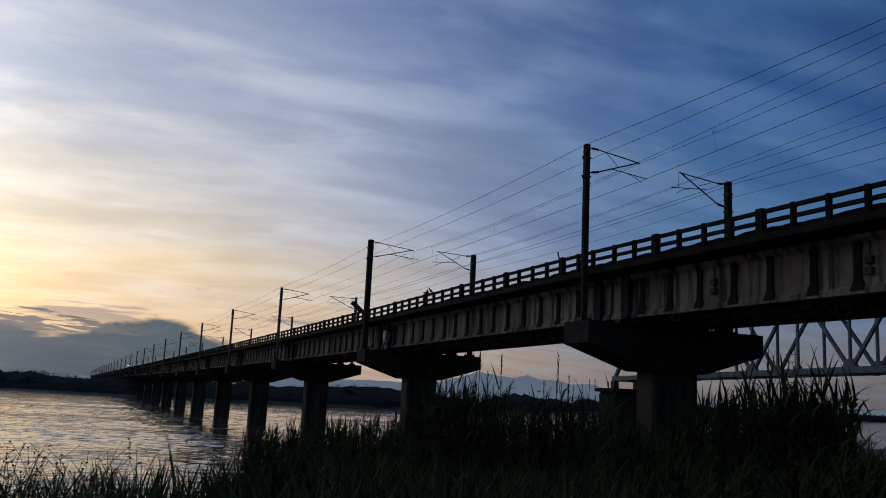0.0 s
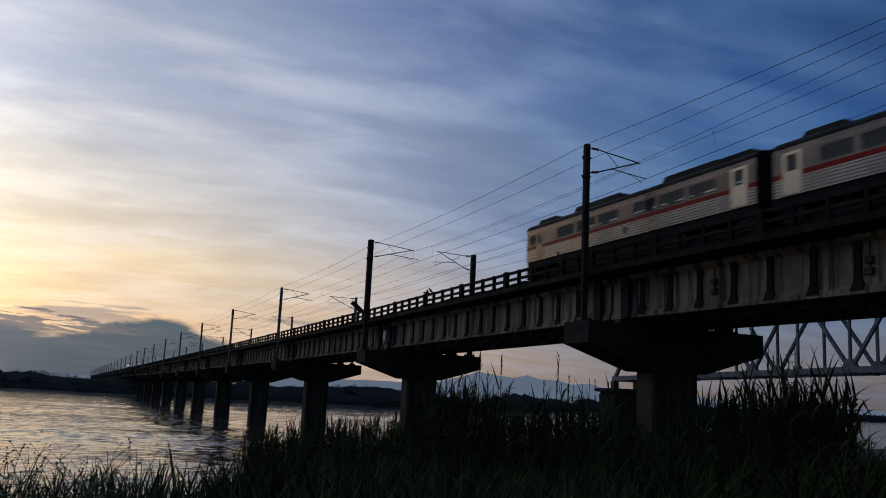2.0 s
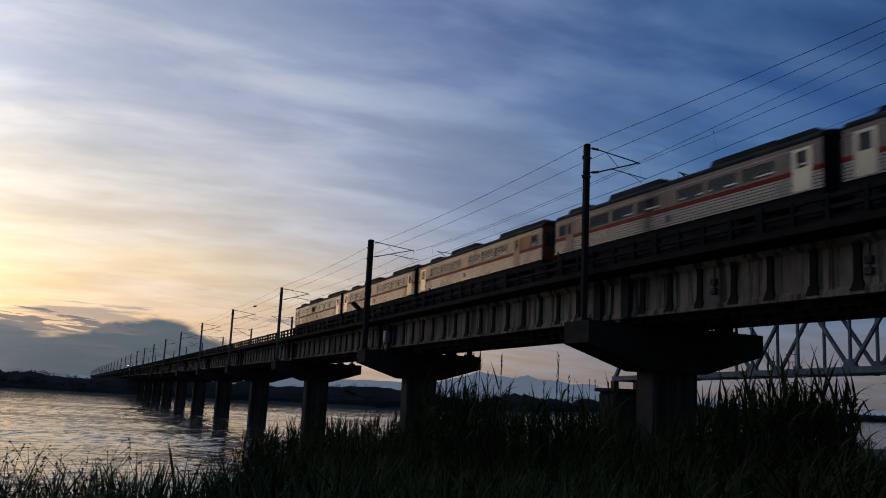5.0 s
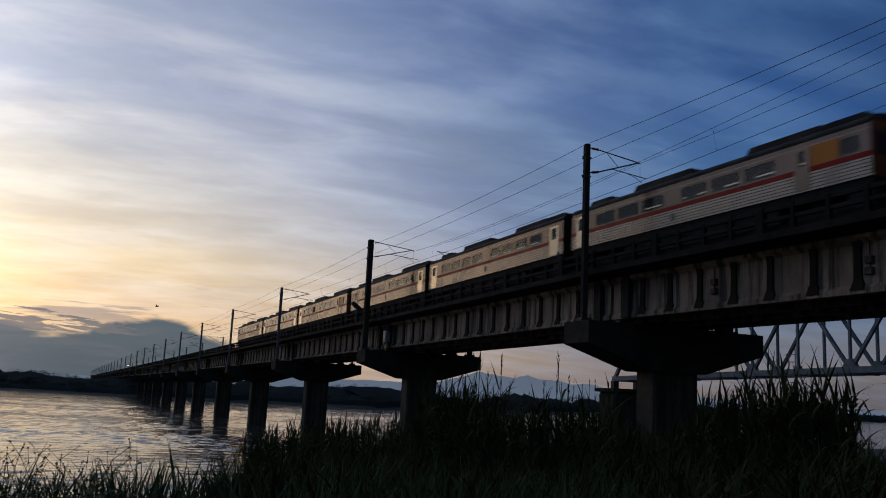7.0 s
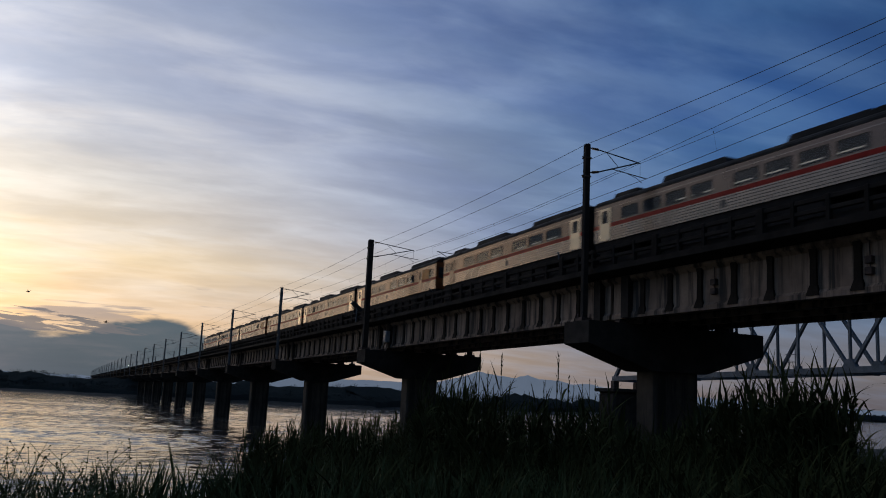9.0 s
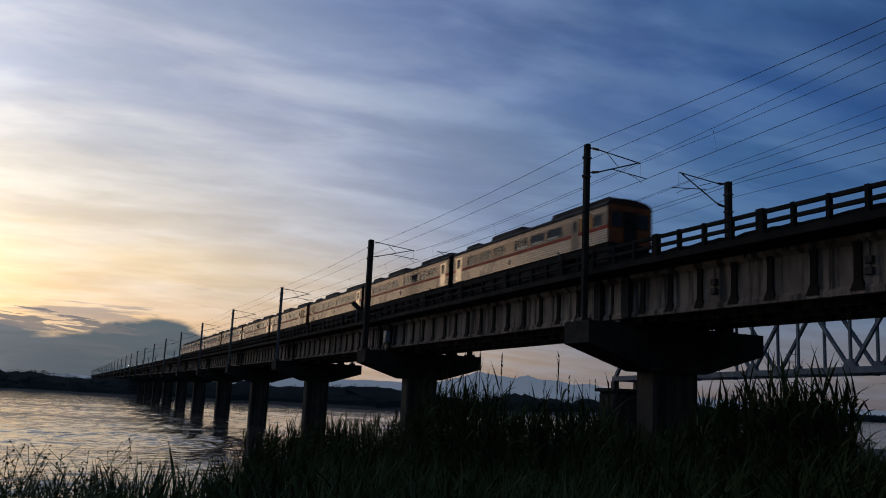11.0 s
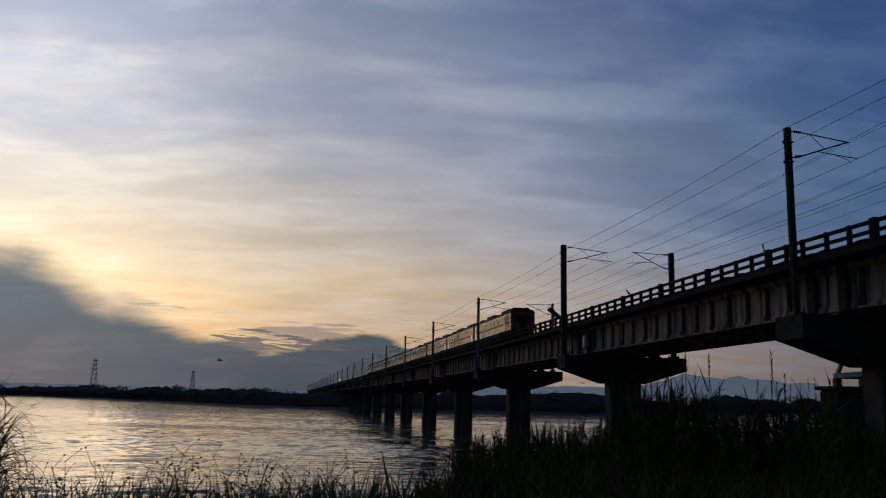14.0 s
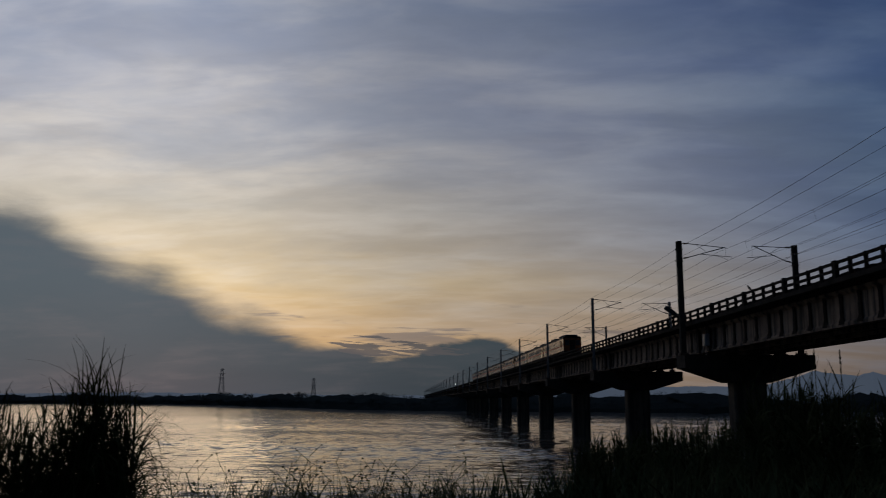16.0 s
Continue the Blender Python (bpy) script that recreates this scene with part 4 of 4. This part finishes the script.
            box(bm, -0.42, 0.42, min(ye, yy), max(ye, yy), 1.05, 3.25, 0.03)
            part("gangway_door", bm, M_UNDER, end, "dark gangway door")
        else:
            end = part("end_wall", bm, M_UNDER, thing, "dark end wall")
            bm = bmesh.new()
            yy = e * (h + 0.42)
            box(bm, -0.75, 0.75, min(e * h, yy), max(e * h, yy), 1.1, 3.4, 0.04)
            part("gangway_bellows", bm, M_BLACK, end, "black rubber gangway bellows")
        bm = bmesh.new()
        rod(bm, (0, e * (h - 0.4), 0.85), (0, e * (h + 0.3), 0.85), 0.09)
        part("coupler", bm, M_UNDER, thing)
    for c in (-7.1, 7.1):
        bm = bmesh.new()
        for s in (-1, 1):
            box(bm, s * 0.98 - 0.07, s * 0.98 + 0.07, c - 1.55, c + 1.55, 0.38, 0.72, 0.03)
        box(bm, -0.95, 0.95, c - 0.3, c + 0.3, 0.45, 1.2)
        bogie = part("bogie", bm, M_UNDER, thing)
        for yw in (-1.05, 1.05):
            bm = bmesh.new()
            rod(bm, (-0.62, c + yw, 0.43), (0.62, c + yw, 0.43), 0.07)
            for s in (-1, 1):
                rod(bm, (s * 0.49, c + yw, 0.43), (s * 0.61, c + yw, 0.43), 0.43, n=24)
            part("wheelset", bm, M_RUST, bogie, "steel wheelset")
    for a, b in ((-5.4, -2.5), (-2.42, 0.5), (0.58, 3.0), (3.08, 5.4), (-h + 0.2, -8.8), (8.8, h - 0.2)):
        bm = bmesh.new()
        box(bm, -1.25, 1.25, a, b, 0.42, 1.2, 0.04)
        part("underfloor_box", bm, M_UNDER, thing, "oily equipment box under the floor")
    return thing


CAR_KINDS = ["front", "middle", "rear"] * 3
masters, CARS = {}, []
for kind in CAR_KINDS:
    if kind not in masters:
        masters[kind] = make_car(kind)
        CARS.append(masters[kind])
    else:
        CARS.append(copy_thing(masters[kind], Matrix()))


# ---- plants ----
def blade(verts, faces, rng, x, y, z, tall, width, lean, droop, segs=4):
    a = rng.uniform(0, 6.283)
    dx, dy = math.cos(a), math.sin(a)
    b = rng.uniform(0, 6.283)
    wx, wy = math.cos(b), math.sin(b)
    base = len(verts)
    for i in range(segs + 1):
        f = i / segs
        out = lean * f + droop * f * f
        up = tall * (f - 0.35 * (droop / max(tall, 0.01)) * f * f * f)
        wd = width * (1 - f) ** 0.7 * (0.6 + 0.8 * min(f * 3, 1)) / 2 + 0.0008
        cx, cy, cz = x + dx * out, y + dy * out, z + up
        verts.append((cx - wx * wd, cy - wy * wd, cz))
        verts.append((cx + wx * wd, cy + wy * wd, cz))
    for i in range(segs):
        j = base + 2 * i
        faces.append((j, j + 1, j + 3, j + 2))


def build_near_grass():
    """The fringe of grass on the edge of the bank before the camera."""
    rng = random.Random(21)
    verts, faces = [], []
    for _ in range(9000):
        az = radians(rng.uniform(-36, 60))
        d = rng.uniform(6.0, 12.5)
        x, y = d * math.sin(az), d * math.cos(az)
        if y > shore_y(x) - 0.5:
            continue
        blade(verts, faces, rng, x, y, ground_z(x, y) - 0.05, rng.uniform(0.3, 0.85) * (1.25 if rng.random() < 0.08 else 1), rng.uniform(0.012, 0.03), rng.uniform(0, 0.2), rng.uniform(0, 0.35))
    for _ in range(190):
        az, d = radians(rng.uniform(-12, 16)), rng.uniform(6.3, 8.5)
        x, y = d * math.sin(az), d * math.cos(az)
        blade(verts, faces, rng, x, y, ground_z(x, y) - 0.05, rng.uniform(0.6, 1.0), rng.uniform(0.03, 0.05), rng.uniform(0.05, 0.35), rng.uniform(0, 0.3), 6)
    for _ in range(5200):
        az, d = rng.uniform(0, 6.283), rng.uniform(0.6, 7.5)
        x, y = d * math.sin(az), d * math.cos(az)
        blade(verts, faces, rng, x, y, ground_z(x, y) - 0.04, rng.uniform(0.1, 0.34), rng.uniform(0.008, 0.018), rng.uniform(0, 0.12), rng.uniform(0, 0.15), 3)
    ob = sheet("grass", verts, faces, M_GRASS)
    tagged(ob, "dark green long grass on the river bank", "grass", kind="stuff")


def leaf(verts, faces, rng, x, y, z, aim, long, width, rise, bend):
    """A long leaf from a stem: it rises at an angle, arches over and may hang at its tip."""
    dx, dy = math.cos(aim), math.sin(aim)
    base, segs = len(verts), 5
    px, pz, step = 0.0, 0.0, long / segs
    for i in range(segs + 1):
        f = i / segs
        wd = width * (0.55 + 1.6 * f if f < 0.3 else 1.03 * (1.02 - f) / 0.72) / 2 + 0.001
        cx, cy = x + dx * px, y + dy * px
        verts.append((cx - dy * wd, cy + dx * wd, z + pz))
        verts.append((cx + dy * wd, cy - dx * wd, z + pz - wd * 0.4))
        a = rise - bend * f
        px += math.cos(a) * step
        pz += math.sin(a) * step
    for i in range(segs):
        j = base + 2 * i
        faces.append((j, j + 1, j + 3, j + 2))


def cane(verts, faces, rng, x, y, z, tall, thick, leaves, long, width, plume=0.0, droop=1.0, foliage=None):
    """A reed: an upright stem with leaves set by turns, thicker towards the top."""
    a, lean = rng.uniform(0, 6.283), tall * rng.uniform(0.0, 0.10)
    lx, ly = math.cos(a) * lean, math.sin(a) * lean
    b = rng.uniform(0, 3.1416)
    for turn in (b, b + 1.57):
        wx, wy = math.cos(turn) * thick / 2, math.sin(turn) * thick / 2
        base = len(verts)
        for f, w in ((0.0, 1.0), (0.55, 0.8), (1.0, 0.35)):
            cx, cy, cz = x + lx * f * f, y + ly * f * f, z + tall * f
            verts.extend([(cx - wx * w, cy - wy * w, cz), (cx + wx * w, cy + wy * w, cz)])
        faces.extend([(base, base + 1, base + 3, base + 2), (base + 2, base + 3, base + 5, base + 4)])
    if foliage:
        verts, faces = foliage
    turn = rng.uniform(0, 6.283)
    for i in range(leaves):
        f = 0.25 + 0.73 * (i + rng.random() * 0.6) / leaves
        turn += 3.1416 + rng.uniform(-0.6, 0.6)
        top = 1 if f > 0.85 else 0
        leaf(verts, faces, rng, x + lx * f * f, y + ly * f * f, z + tall * f, turn, long * rng.uniform(0.6, 1.1) * (0.8 if top else 1), width * rng.uniform(0.7, 1.2),
             rng.uniform(1.15, 1.5) if top else rng.uniform(0.8, 1.3), droop * (rng.uniform(0.1, 0.9) if top else rng.uniform(0.4, 2.4)))
    if plume:
        # a narrow seed plume of short bristles
        for i in range(9):
            f = 1.0 + plume * i / (9 * tall)
            leaf(verts, faces, rng, x + lx, y + ly, z + tall * f - 0.05, rng.uniform(0, 6.283), plume * 0.32, thick * 0.9, rng.uniform(1.2, 1.5), rng.uniform(0, 0.5))


def build_reed_bed():
    rng = random.Random(33)
    verts, faces = [], []
    n = 0
    while n < 2300:
        az = rng.uniform(10.5, 60)
        d = rng.uniform(15, 60) if az > 22 else rng.uniform(24, 66)
        if rng.random() < d / 110:
            continue
        a = radians(az)
        x, y = d * math.sin(a), d * math.cos(a)
        if y > shore_y(x) - 1.0 or abs(x - MID_X) < 2 and abs(y - FIRST) < 2:
            continue
        n += 1
        z = ground_z(x, y)
        patch = noise.noise((x * 0.22, y * 0.22, 4))
        # tops follow the eye's height, lower towards the water and the open ground
        over = float(np.interp(az, [10, 15, 20.5, 22.5, 25, 28, 34, 35.5, 38.5, 40, 44, 47.6, 48.6, 60], [-0.062, -0.038, -0.032, 0.008, 0.014, -0.008, -0.004, -0.026, -0.020, 0.020, 0.034, 0.026, -0.04, -0.04]))
        tall = (EYE_Z + over * d + 0.3 * patch - z) * (rng.uniform(0.5, 1.2) if az < 21 else rng.uniform(0.72, 1.04))
        if tall < 0.5:
            continue
        tall = min(tall, 4.4)
        spike = 21.5 < az < 34 and rng.random() < 0.09
        if spike:
            tall *= rng.uniform(1.15, 1.5)
        cane(verts, faces, rng, x, y, z - 0.05, tall, rng.uniform(0.016, 0.028) + d * 0.0004, 3 if spike else rng.randint(6, 9), rng.uniform(0.6, 1.0), 0.035 + d * 0.0006, 0.4 if spike else 0.0)
    n = 0
    while n < 16000:
        # undergrowth of grass and young leaves that fills the bed below
        az = rng.uniform(9.5, 60)
        d = rng.uniform(9.5, 34)
        a = radians(az)
        x, y = d * math.sin(a), d * math.cos(a)
        if y > shore_y(x) - 1.0:
            continue
        n += 1
        z = ground_z(x, y)
        patch = noise.noise((x * 0.3, y * 0.3, 9))
        over = float(np.interp(az, [9.5, 15, 22, 30, 40, 47.5, 49, 60], [-0.10, -0.068, -0.056, -0.046, -0.03, -0.026, -0.04, -0.035]))
        tall = max(min(EYE_Z + over * d + 0.5 * patch - z, 2.6), 0.35) * rng.uniform(0.5, 1.0)
        aim = rng.uniform(0, 6.283)
        leaf(verts, faces, rng, x, y, z - 0.05, aim, tall * 1.25, rng.uniform(0.02, 0.06), rng.uniform(1.2, 1.55), rng.uniform(0.3, 1.9))
    ob = sheet("reed_bed", verts, faces, M_REED)
    tagged(ob, "dense dark reeds and tall grass under the bridge", "reeds", kind="stuff")


def make_clump(name, label, rng, x, y, tall, spread, count, width, long, droop):
    thing = new(name)
    tagged(thing, label, "reed clump", group="reed clumps on the bank")
    stems, blades = ([], []), ([], [])
    for _ in range(count):
        a, r = rng.uniform(0, 6.283), spread * math.sqrt(rng.random())
        h = tall * (1.0 - 0.30 * (r / spread) ** 2) * rng.uniform(0.55, 1.0)
        px, py = r * math.cos(a), r * math.sin(a)
        cane(*stems, rng, px, py, ground_z(x + px, y + py) - ground_z(x, y) - 0.05, h, width * 0.5, rng.randint(5, 8), long, width, 0.0, droop, blades)
    for part_name, (verts, faces) in (("stem_tuft", stems), ("leaf_tuft", blades)):
        ob = sheet(part_name, verts, faces, M_REED)
        ob.parent = thing
        ob["kind"] = "stuff"
    thing.matrix_basis = pose(x, y, ground_z(x, y))
    return thing


build_near_grass()
build_reed_bed()
rng = random.Random(5)
# azimuth, distance, height, half width, stems, leaf width, leaf length, droop
for az, d, tall, spread, count, width, long, droop in (
        (-18.7, 9.5, 1.86, 0.40, 210, 0.016, 0.85, 1.7), (-22.2, 9.2, 1.62, 0.26, 100, 0.018, 0.5, 0.7), (-24.6, 9.6, 1.78, 0.26, 100, 0.018, 0.5, 0.7), (-27.5, 9.6, 1.85, 0.40, 150, 0.018, 0.5, 0.8),
        (47.0, 17.5, 3.15, 0.62, 60, 0.06, 1.15, 1.3), (45.4, 18.5, 3.35, 0.75, 60, 0.06, 1.1, 1.2), (43.2, 17.5, 3.2, 0.75, 56, 0.055, 1.0, 1.1), (41.2, 18.0, 2.9, 0.8, 50, 0.05, 0.95, 1.0),
        (33.4, 19.0, 2.8, 0.8, 34, 0.045, 0.8, 0.8), (24.3, 18.0, 3.2, 0.9, 34, 0.045, 0.85, 0.7), (26.6, 17.0, 2.9, 0.8, 26, 0.045, 0.8, 0.7), (29.8, 18.0, 2.7, 0.8, 28, 0.045, 0.8, 0.8)):
    x, y = d * math.sin(radians(az)), d * math.cos(radians(az))
    make_clump("reed_clump", "tall dark reed clump with fine drooping leaves" if az < 0 else "tall dark reed clump with arching leaves", rng, x, y, tall, spread, count, width, long, droop)


def make_weed(seed, tall):
    r = random.Random(seed)
    thing = new("weed")
    tagged(thing, "small dark flowering weed with seed heads on the bank", "weed", group="weeds on the bank")
    bm = bmesh.new()
    tips = []
    for k in range(3):
        a = r.uniform(0, 6.283)
        p = Vector((0, 0, -0.05))
        up = tall * r.uniform(0.7, 1.0)
        for i in range(4):
            q = p + Vector((math.cos(a) * 0.05 * i, math.sin(a) * 0.05 * i, up / 4))
            rod(bm, p, q, 0.006 - 0.001 * i, 0.005 - 0.001 * i, 5)
            p = q
            if i > 1:
                t = p + Vector((r.uniform(-0.12, 0.12), r.uniform(-0.12, 0.12), r.uniform(0.05, 0.14)))
                rod(bm, p, t, 0.003, 0.002, 4)
                tips.append(t)
        tips.append(p)
    part("stem", bm, M_GRASS, thing)["kind"] = "stuff"
    verts, faces = [], []
    for _ in range(70):
        f = r.random()
        a = r.uniform(0, 6.283)
        c = Vector((math.cos(a) * 0.12, math.sin(a) * 0.12, tall * f * 0.85))
        l, w = r.uniform(0.03, 0.07), r.uniform(0.007, 0.016)
        d = Vector((math.cos(a), math.sin(a), r.uniform(-0.3, 0.6))).normalized() * l
        o = Vector((-math.sin(a), math.cos(a), 0)) * w
        i = len(verts)
        verts += [tuple(c), tuple(c + d * 0.5 + o), tuple(c + d), tuple(c + d * 0.5 - o)]
        faces.append((i, i + 1, i + 2, i + 3))
    leaf = sheet("leaves", verts, faces, M_GRASS)
    leaf.parent = thing
    leaf["kind"] = "stuff"
    for t in tips:
        bm = bmesh.new()
        bmesh.ops.create_icosphere(bm, subdivisions=1, radius=r.uniform(0.007, 0.012), matrix=Matrix.Translation(t) @ Matrix.Diagonal((1, 1, 0.8, 1)))
        part("seed_head", bm, M_REED, thing)
    return thing


weeds = [make_weed(s, h) for s, h in ((1, 0.95), (2, 0.8), (3, 1.02))]
rng = random.Random(12)
spots = []
for i in range(60):
    az = radians(rng.choice([rng.uniform(-15, -2), rng.uniform(-13, 4), rng.uniform(-4, 3)]))
    d = rng.uniform(6.3, 8.8)
    spots.append((d * math.sin(az), d * math.cos(az)))
for i, (x, y) in enumerate(spots):
    m = pose(x, y, ground_z(x, y), 0, 0, rng.uniform(0, 360))
    if i < 3:
        weeds[i].matrix_basis = m
    else:
        copy_thing(weeds[i % 3], m)


# ---- signal lamp far along the line ----
def build_signal():
    y = 430.0
    z = rail_top(y)
    thing = new("signal_lamp")
    tagged(thing, "lit white signal lamp on a post beside the track", "signal lamp")
    bm = bmesh.new()
    rod(bm, (25.2, y, z - 1.0), (25.2, y, z + 1.1), 0.08)
    part("post", bm, M_STEEL, thing)
    bm = bmesh.new()
    bmesh.ops.create_uvsphere(bm, u_segments=10, v_segments=8, radius=0.16, matrix=Matrix.Translation((25.2, y - 0.1, z + 1.25)))
    part("lens", bm, M_LAMP, thing, "glowing white lens")


build_signal()


# ---- pylons beyond the far bank ----
def make_pylon(x, y, tall, w):
    thing = new("lattice_pylon")
    tagged(thing, "grey steel lattice power pylon on the far bank", "pylon", group="pylons on the far bank")
    for sx in (-1, 1):
        for sy in (-1, 1):
            bm = bmesh.new()
            rod(bm, (sx * w, sy * w, 0), (sx * w * 0.22, sy * w * 0.22, tall), 0.22, 0.14, 5)
            part("leg", bm, M_STEEL, thing)
    bm = bmesh.new()
    n = 8
    for i in range(n):
        a, b = i / n, (i + 1) / n
        wa, wb = w * (1 - 0.78 * a), w * (1 - 0.78 * b)
        for s in (-1, 1):
            for t in (-1, 1):
                rod(bm, (t * wa, s * wa, a * tall), (-t * wb, s * wb, b * tall), 0.11, n=4)
                rod(bm, (s * wa, t * wa, a * tall), (s * wb, -t * wb, b * tall), 0.11, n=4)
    part("lattice", bm, M_STEEL, thing)
    for z in (0.72, 0.84, 0.95):
        bm = bmesh.new()
        beam(bm, (-w * 0.95, 0, tall * z), (w * 0.95, 0, tall * z), 0.35, 0.3)
        part("crossarm", bm, M_STEEL, thing)
    thing.matrix_basis = pose(x, y, 2.9)
    return thing


for az, d, tall, w in ((-11.7, 1050, 40, 4.2), (-5.9, 760, 22, 2.4), (15.6, 480, 14, 1.4)):
    make_pylon(d * math.sin(radians(az)), d * math.cos(radians(az)), tall, w)


# ---- birds on the wing ----
def make_bird():
    thing = new("flying_bird")
    tagged(thing, "small dark bird flying over the river", "bird", group="birds on the wing")
    bm = bmesh.new()
    bmesh.ops.create_uvsphere(bm, u_segments=10, v_segments=8, radius=1, matrix=Matrix.Translation((0, 0, 0.12)) @ Matrix.Diagonal((0.07, 0.2, 0.07, 1)))
    part("body", bm, M_BLACK, thing)
    bm = bmesh.new()
    bmesh.ops.create_uvsphere(bm, u_segments=8, v_segments=6, radius=0.055, matrix=Matrix.Translation((0, 0.2, 0.15)))
    rod(bm, (0, 0.24, 0.15), (0, 0.31, 0.14), 0.015, 0.004, 5)
    part("head", bm, M_BLACK, thing)
    for s in (-1, 1):
        bm = bmesh.new()
        prism(bm, [(-0.07, 0.0), (0.09, 0.0), (0.0, 0.012)], "x", 0.03, 0.36)
        for v in bm.verts:
            f = (v.co.x - 0.03) / 0.33
            v.co = Vector((s * v.co.x, v.co.y * (1 - 0.6 * f) - 0.1 * f, 0.14 + v.co.z + 0.2 * f))
        bmesh.ops.recalc_face_normals(bm, faces=bm.faces)
        part("wing", bm, M_BLACK, thing)
    bm = bmesh.new()
    beam(bm, (0, -0.16, 0.12), (0, -0.34, 0.1), 0.09, 0.015)
    part("tail", bm, M_BLACK, thing)
    return thing


BIRDS = [make_bird()]
BIRDS += [copy_thing(BIRDS[0], Matrix()) for _ in range(3)]
FLIGHTS = [
    [(0.0, 24.3, 60.5, rail_top(60.5)), (2.4, 24.3, 60.5, rail_top(60.5)), (3.0, 24.8, 70.2, 14.4), (4.0, 23.4, 88.5, 15.0), (6.3, 13.8, 118.8, 15.8), (8.0, 2.4, 119.6, 15.2), (8.6, -2.7, 114.5, 15.4), (9.2, -6.9, 109.3, 15.3), (10.5, -35, 95, 17), (11.5, -75, 78, 20), (16.0, -190, 20, 26)],
    [(0.0, 60.0, 106.0, 7.0), (6.3, 23.4, 115.6, 9.9), (8.0, 11.7, 119.3, 12.0), (8.6, 6.8, 117.6, 12.4), (9.2, 1.6, 114.7, 13.0), (10.5, -28, 108, 15), (11.6, -75, 92, 18), (16.0, -200, 40, 24)],
    [(0.0, -150, -10, 16), (8.0, -60, 40, 13), (11.3, -3.0, 79.8, 10.7), (11.6, 0.9, 84.9, 10.2), (12.0, 7.0, 91.6, 9.8), (12.5, 13.0, 99.1, 8.8), (13.2, 26.0, 112.0, 8.0), (16.0, 90, 150, 9)],
    [(0.0, -160, 20, 12), (11.0, -58, 62, 9.0), (13.8, -8.0, 79.5, 8.4), (14.1, -4.8, 79.8, 8.4), (14.4, 0.2, 81.9, 8.7), (14.7, 4.6, 85.8, 9.3), (15.0, 8.1, 91.6, 9.2), (16.0, 24.0, 118.0, 8.2)],
]
TURNS = [60, 80, -60, -70]


# ---- motion ----
def motions():
    for bird, rows, turn in zip(BIRDS, FLIGHTS, TURNS):
        walk(bird, [(t, pose(x, y, z, 0, 0, turn)) for t, x, y, z in rows])
    times = [i * 1.0 for i in range(17)]
    for i, car in enumerate(CARS):
        rows = []
        for t in times:
            y = 37.65 + SPEED * (t - 1.5) - CAR_PITCH * i - CAR_L / 2
            z0, z1 = rail_top(y - 7.1), rail_top(y + 7.1)
            rows.append((t, pose(TRACK_X[0], y, (z0 + z1) / 2 - 0.72, math.degrees(math.atan2(z1 - z0, 14.2)))))
        walk(car, rows)
    walk(WATER, [(0.0, pose(0, 0, 0)), (8.0, pose(6.4, -1.6, 0)), (16.0, pose(12.8, -3.2, 0))])


motions()
